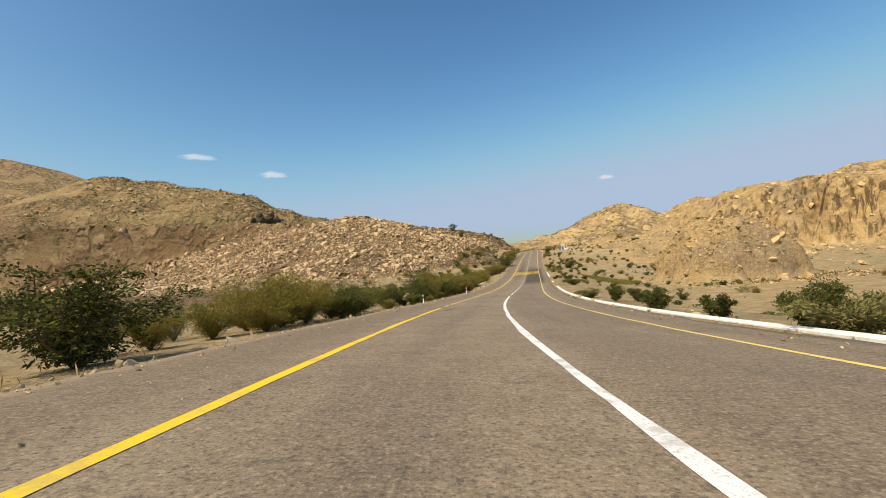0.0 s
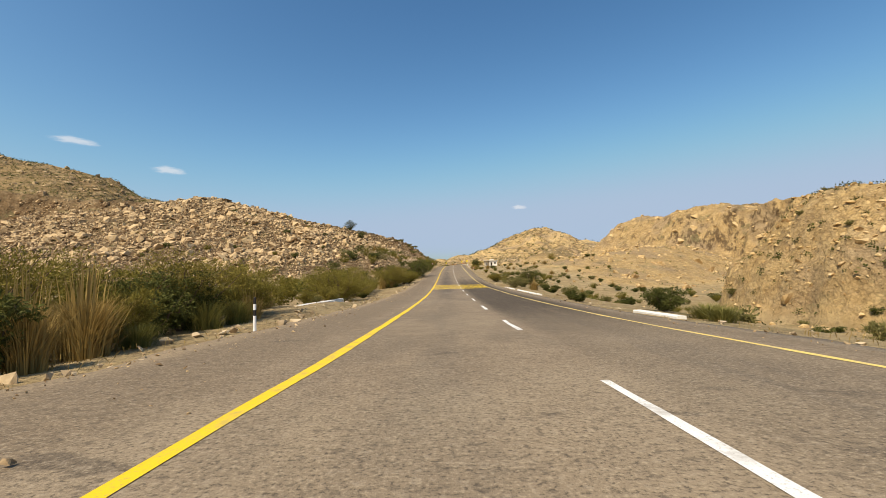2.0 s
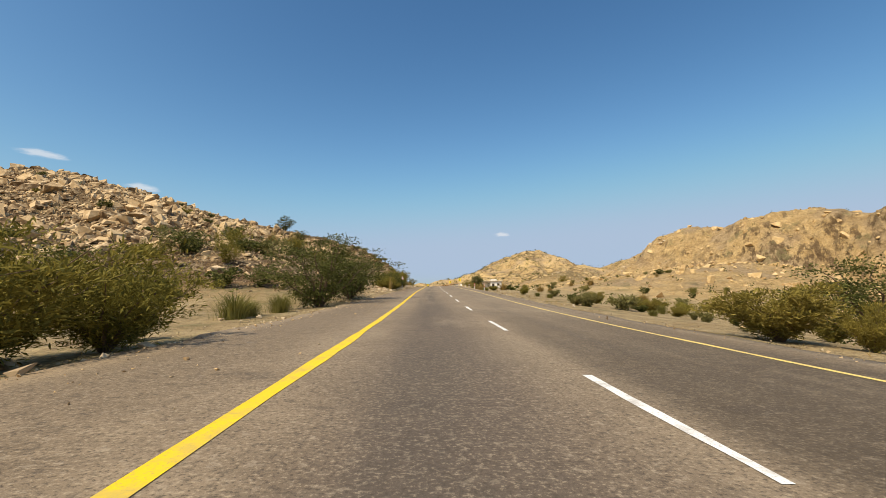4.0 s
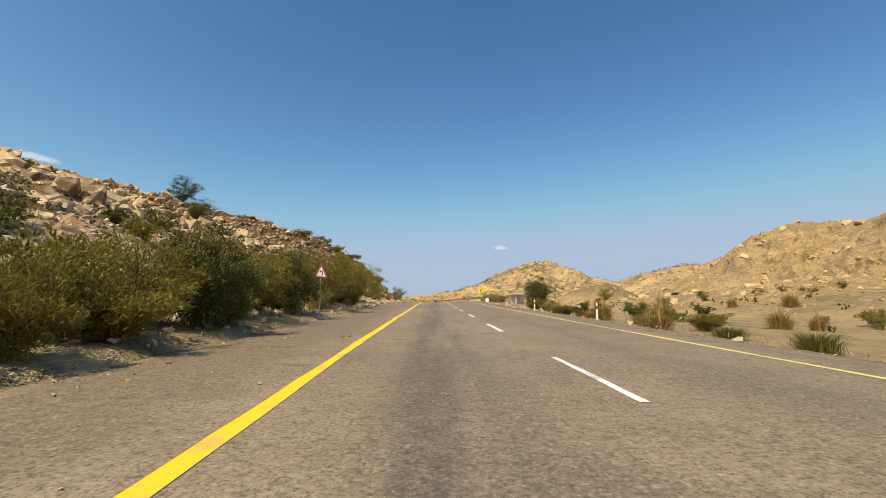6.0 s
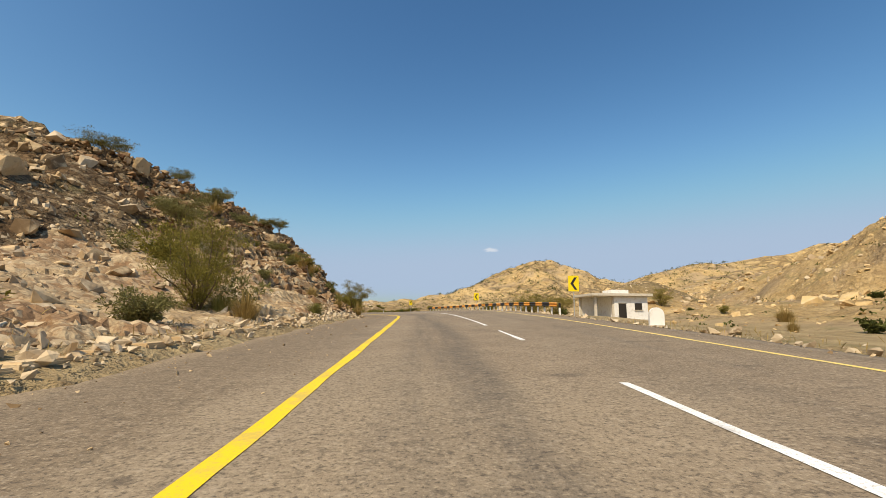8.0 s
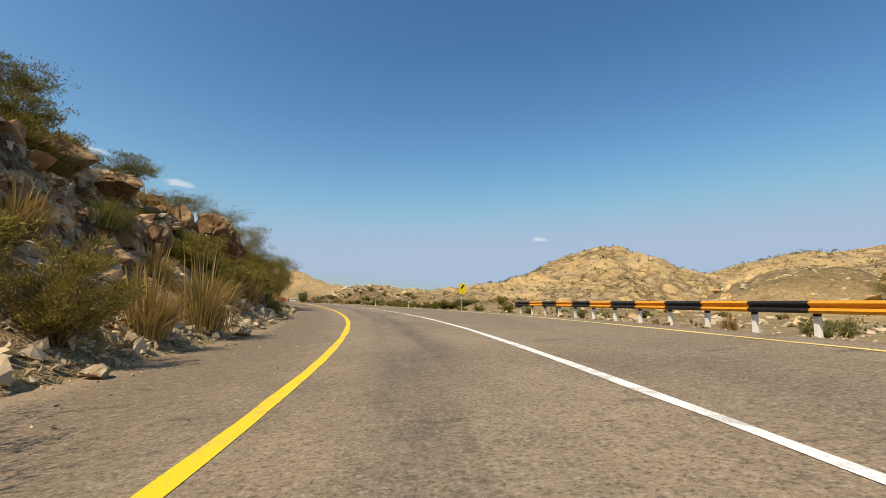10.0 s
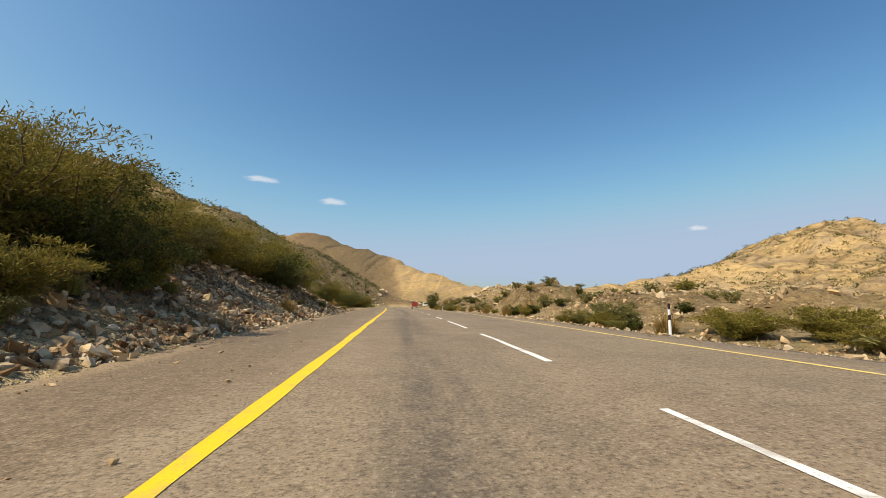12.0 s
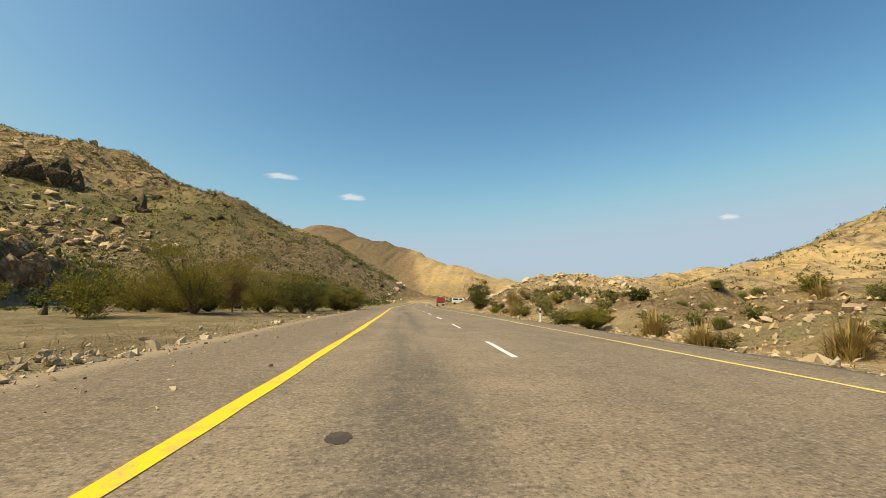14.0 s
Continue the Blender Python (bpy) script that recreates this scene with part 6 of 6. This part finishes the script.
def guard_rail(s0, s1, u, pitch):
    """Waved steel beams in black and yellow turns on white-footed posts."""
    root = new("guard_rail")
    n = int((s1 - s0) / pitch)
    base = lambda s: float(np.interp(s, SS, RZ) + 4.3 * np.interp(s, SS, RB)) - 0.12
    at = np.array([*road_at((s0 + s1) / 2, u)[:2], base((s0 + s1) / 2)])
    wave = [(0.0, 0.0), (0.045, 0.02), (0.075, 0.065), (0.045, 0.11), (0.008, 0.135), (0.008, 0.165), (0.045, 0.19), (0.075, 0.235), (0.045, 0.28), (0.0, 0.30)]
    for k in range(n):
        a, b = s0 + k * pitch, s0 + (k + 1) * pitch
        V, F = [], []
        for s in (a, b + 0.02):
            for back in (0.0, 0.006):
                for out, up in wave:
                    p = road_at(s, u - 0.10 - out + back)
                    V.append((p[0] - at[0], p[1] - at[1], base(s) + 0.51 + up * 0.88 - at[2]))
        m = len(wave)
        for i in range(m - 1):
            F.append((i, i + 1, 2 * m + i + 1, 2 * m + i))
            F.append((m + i + 1, m + i, 3 * m + i, 3 * m + i + 1))
        F += [(0, 2 * m, 3 * m, m), (m - 1, 2 * m - 1, 4 * m - 1, 3 * m - 1)]
        part("beam", mesh_data("beam", V, F, (M_RAILY if k % 2 == n % 2 else M_BLACK,), False), None, root, "orange-yellow painted beam" if k % 2 == n % 2 else "black painted beam")
    for k in range(n + 1):
        s = s0 + k * pitch
        p, th = road_at(s, u + 0.02), float(np.interp(s, SS, RTH))
        q = Vector((p[0] - at[0], p[1] - at[1], base(s) - at[2]))
        for name, z0, h, mat in (("post", -0.35, 0.80, M_WALL), ("post_head", 0.45, 0.28, M_BLACK)):
            bm = box(0.10, 0.12, h, (0, 0, z0 + h / 2), 0.01)
            bmesh.ops.rotate(bm, cent=(0, 0, 0), matrix=Matrix.Rotation(th, 3, "Z"), verts=bm.verts)
            bmesh.ops.translate(bm, vec=q, verts=bm.verts)
            part(name, bm, mat, root, "white painted post" if name == "post" else "black post head")
    s = s1 if (s1 - s0) / pitch == n else s0 + n * pitch
    p = road_at(s + 0.12, u - 0.12)
    bm = tube(0.16, 0.31, (p[0] - at[0], p[1] - at[1], base(s) + 0.43 - at[2]), 16)
    part("end_piece", bm, M_BLACK, root, "rounded beam end")
    root.location = tuple(at)
    return tagged(root, "black and yellow steel guard rail on white posts", "guard rail")


guard_rail(286.6, 334.6, 6.25, 1.5)


def kilometre_stone():
    root = new("kilometre_stone")
    arch = [(-0.26, 0.0), (0.26, 0.0), (0.26, 0.5)] + [(0.26 * math.cos(a), 0.5 + 0.26 * math.sin(a)) for a in np.linspace(0.2, math.pi - 0.2, 9)] + [(-0.26, 0.5)]
    bm = prism(arch, 0.18)
    bmesh.ops.translate(bm, vec=(0, -0.09, -0.02), verts=bm.verts)
    part("slab", bm, M_WALL, root, "white rounded slab")
    part("plinth", box(0.66, 0.34, 0.14, (0, 0, 0.02), 0.015), M_CONC, root)
    return tagged(root, "white arched kilometre stone beside the road", "milestone")


x, y, z, th = spot(276, 6.4)
kilometre_stone().matrix_basis = pose(x, y, z, 0, 0, th - 12)


def hut():
    """A flat-roofed whitewashed roadside hut with an open porch."""
    root = new("hut")
    part("wall", box(4.2, 4.6, 2.9, (0.9, 0, 1.35), 0.02), M_WALL, root, "whitewashed wall")
    part("porch_wall", box(2.4, 0.25, 2.9, (-2.4, 2.15, 1.35), 0.02), M_WALL, root, "whitewashed porch back wall")
    for px, py in ((-3.45, -2.1), (-3.45, 2.1), (-1.25, -2.1)):
        part("porch_pillar", box(0.28, 0.28, 2.9, (px, py, 1.35), 0.02), M_CONC, root)
    part("roof_slab", box(7.6, 5.6, 0.32, (-0.35, 0, 2.96), 0.03), M_CONC, root, "overhanging concrete roof slab")
    part("parapet", box(2.2, 2.4, 0.55, (0.3, 0.2, 3.39), 0.03), M_WALL, root, "low raised block on the roof")
    door = part("door", box(0.95, 0.06, 2.0, (-0.2, -2.31, 0.95), 0.01), M_DARK, root, "dark doorway")
    part("door_frame", box(1.15, 0.05, 0.10, (-0.2, -2.33, 2.0), 0.01), M_CONC, door)
    win = part("window", box(0.9, 0.05, 0.8, (1.8, -2.31, 1.6), 0.01), M_DARK, root, "small dark window")
    part("window_sill", box(1.1, 0.14, 0.08, (1.8, -2.36, 1.16), 0.01), M_CONC, win)
    part("plinth", box(7.2, 5.0, 0.9, (-0.3, 0, -0.35), 0.03), M_CONC, root)
    return tagged(root, "small whitewashed flat-roofed hut with an open porch", "hut")


hx, hy = 74.5, 301.5
hut().matrix_basis = pose(hx, hy, ground_z(hx, hy) + 0.05, 0, 0, -8) @ Matrix.Scale(0.94, 4)


M_TRUCK = plain("faded_red_paint", (0.33, 0.045, 0.035), (0.22, 0.05, 0.04), 3.0, 0.55)


def truck():
    """A red lorry parked off the road, tail towards the camera's way."""
    root = new("truck")
    body = part("cargo_body", box(2.3, 5.2, 1.7, (0, 0.6, 1.95), 0.04), M_TRUCK, root, "red painted cargo body")
    for k in range(4):
        part("side_rib", box(2.38, 0.08, 1.6, (0, -1.6 + 1.45 * k, 1.95), 0.01), M_TRUCK, body)
    part("tailgate", box(2.2, 0.06, 1.5, (0, -2.04, 1.9), 0.02), M_TRUCK, root, "faded red tailgate")
    cab = part("cab", box(2.2, 1.7, 2.0, (0, 4.1, 1.75), 0.12), M_TRUCK, root, "red cab")
    part("windscreen", box(1.9, 0.05, 0.7, (0, 4.97, 2.2), 0.01), M_BLACK, cab)
    part("chassis", box(1.0, 6.6, 0.22, (0, 1.4, 0.9), 0.02), M_BLACK, root)
    part("bumper", box(2.2, 0.12, 0.2, (0, -2.1, 0.75), 0.02), M_SIGNW, root, "white rear bumper")
    for y0 in (-0.9, 0.3, 3.9):
        for x0 in (-0.95, 0.95):
            bm = bmesh.new()
            bmesh.ops.create_cone(bm, cap_ends=True, segments=20, radius1=0.5, radius2=0.5, depth=0.3)
            bmesh.ops.bevel(bm, geom=[e for e in bm.edges if abs(e.verts[0].co.z - e.verts[1].co.z) < 0.01], offset=0.05, segments=2, affect="EDGES")
            bmesh.ops.rotate(bm, cent=(0, 0, 0), matrix=Matrix.Rotation(math.pi / 2, 3, "Y"), verts=bm.verts)
            bmesh.ops.translate(bm, vec=(x0, y0, 0.5), verts=bm.verts)
            wheel = part("wheel", bm, M_BLACK, root, "black tyre")
            bm = bmesh.new()
            bmesh.ops.create_cone(bm, cap_ends=True, segments=14, radius1=0.24, radius2=0.2, depth=0.32)
            bmesh.ops.rotate(bm, cent=(0, 0, 0), matrix=Matrix.Rotation(math.pi / 2, 3, "Y"), verts=bm.verts)
            bmesh.ops.translate(bm, vec=(x0 * 1.01, y0, 0.5), verts=bm.verts)
            part("rim", bm, M_STEEL, wheel)
    return tagged(root, "red lorry parked on the gravel beside the road", "truck")


tx, ty, _ = (float(v) for v in road_at(556, 8.5))
truck().matrix_basis = pose(tx, ty, ground_z(tx, ty) + 0.02, 0, 0, 16)


def van():
    """A white van parked side-on."""
    root = new("van")
    body = part("body", prism([(-2.3, 0.45), (2.3, 0.45), (2.35, 1.05), (1.75, 1.2), (1.2, 1.95), (-2.25, 1.98), (-2.35, 1.0)], 1.75, 0.06), M_WALL, root, "white painted body")
    part("side_window", box(1.5, 0.03, 0.5, (-1.2, -0.012, 1.55), 0.01), M_BLACK, body)
    part("side_window", box(0.9, 0.03, 0.5, (0.4, -0.012, 1.52), 0.01), M_BLACK, body)
    part("bumper", box(0.12, 1.7, 0.22, (2.4, 0.87, 0.55), 0.02), M_BLACK, root)
    for x0 in (-1.5, 1.5):
        for y0 in (0.05, 1.7):
            bm = bmesh.new()
            bmesh.ops.create_cone(bm, cap_ends=True, segments=18, radius1=0.34, radius2=0.34, depth=0.22)
            bmesh.ops.rotate(bm, cent=(0, 0, 0), matrix=Matrix.Rotation(math.pi / 2, 3, "X"), verts=bm.verts)
            bmesh.ops.translate(bm, vec=(x0, y0, 0.34), verts=bm.verts)
            part("wheel", bm, M_BLACK, root, "black tyre")
    return tagged(root, "white van parked on the gravel near a lorry", "van")


vx, vy, _ = (float(v) for v in road_at(549, 14.0))
van().matrix_basis = pose(vx, vy, ground_z(vx, vy) + 0.02, 0, 0, 12)


def stone_pillar():
    root = new("stone_pillar")
    for k, (w, h) in enumerate(((0.55, 0.5), (0.46, 0.7), (0.42, 0.8), (0.36, 0.6))):
        part("block", box(w, w * 0.9, h, (0.02 * k, 0, 0.2 + 0.66 * k), 0.04), M_ROCK_K, root)
    return tagged(root, "dark stone pillar standing on the rough rise", "pillar")


px, py, pz, th = spot(512, 29.5)
stone_pillar().matrix_basis = pose(px, py, pz, 0, 0, th)


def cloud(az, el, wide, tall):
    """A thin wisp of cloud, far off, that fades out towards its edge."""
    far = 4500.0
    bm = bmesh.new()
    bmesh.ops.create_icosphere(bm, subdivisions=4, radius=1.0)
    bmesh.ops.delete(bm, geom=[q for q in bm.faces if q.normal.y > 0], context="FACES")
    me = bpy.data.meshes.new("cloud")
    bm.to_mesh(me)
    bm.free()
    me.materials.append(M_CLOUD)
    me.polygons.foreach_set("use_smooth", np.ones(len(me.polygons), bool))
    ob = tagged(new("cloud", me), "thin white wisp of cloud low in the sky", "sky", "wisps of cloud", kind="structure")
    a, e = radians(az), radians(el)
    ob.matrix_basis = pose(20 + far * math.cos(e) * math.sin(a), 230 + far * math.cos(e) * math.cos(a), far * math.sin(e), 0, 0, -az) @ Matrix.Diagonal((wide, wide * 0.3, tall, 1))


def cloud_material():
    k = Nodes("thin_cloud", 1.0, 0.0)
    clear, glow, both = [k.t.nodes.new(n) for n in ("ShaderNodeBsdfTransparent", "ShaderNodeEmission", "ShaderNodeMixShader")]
    # emission supplies the cloud's sunlit white; it is no light source
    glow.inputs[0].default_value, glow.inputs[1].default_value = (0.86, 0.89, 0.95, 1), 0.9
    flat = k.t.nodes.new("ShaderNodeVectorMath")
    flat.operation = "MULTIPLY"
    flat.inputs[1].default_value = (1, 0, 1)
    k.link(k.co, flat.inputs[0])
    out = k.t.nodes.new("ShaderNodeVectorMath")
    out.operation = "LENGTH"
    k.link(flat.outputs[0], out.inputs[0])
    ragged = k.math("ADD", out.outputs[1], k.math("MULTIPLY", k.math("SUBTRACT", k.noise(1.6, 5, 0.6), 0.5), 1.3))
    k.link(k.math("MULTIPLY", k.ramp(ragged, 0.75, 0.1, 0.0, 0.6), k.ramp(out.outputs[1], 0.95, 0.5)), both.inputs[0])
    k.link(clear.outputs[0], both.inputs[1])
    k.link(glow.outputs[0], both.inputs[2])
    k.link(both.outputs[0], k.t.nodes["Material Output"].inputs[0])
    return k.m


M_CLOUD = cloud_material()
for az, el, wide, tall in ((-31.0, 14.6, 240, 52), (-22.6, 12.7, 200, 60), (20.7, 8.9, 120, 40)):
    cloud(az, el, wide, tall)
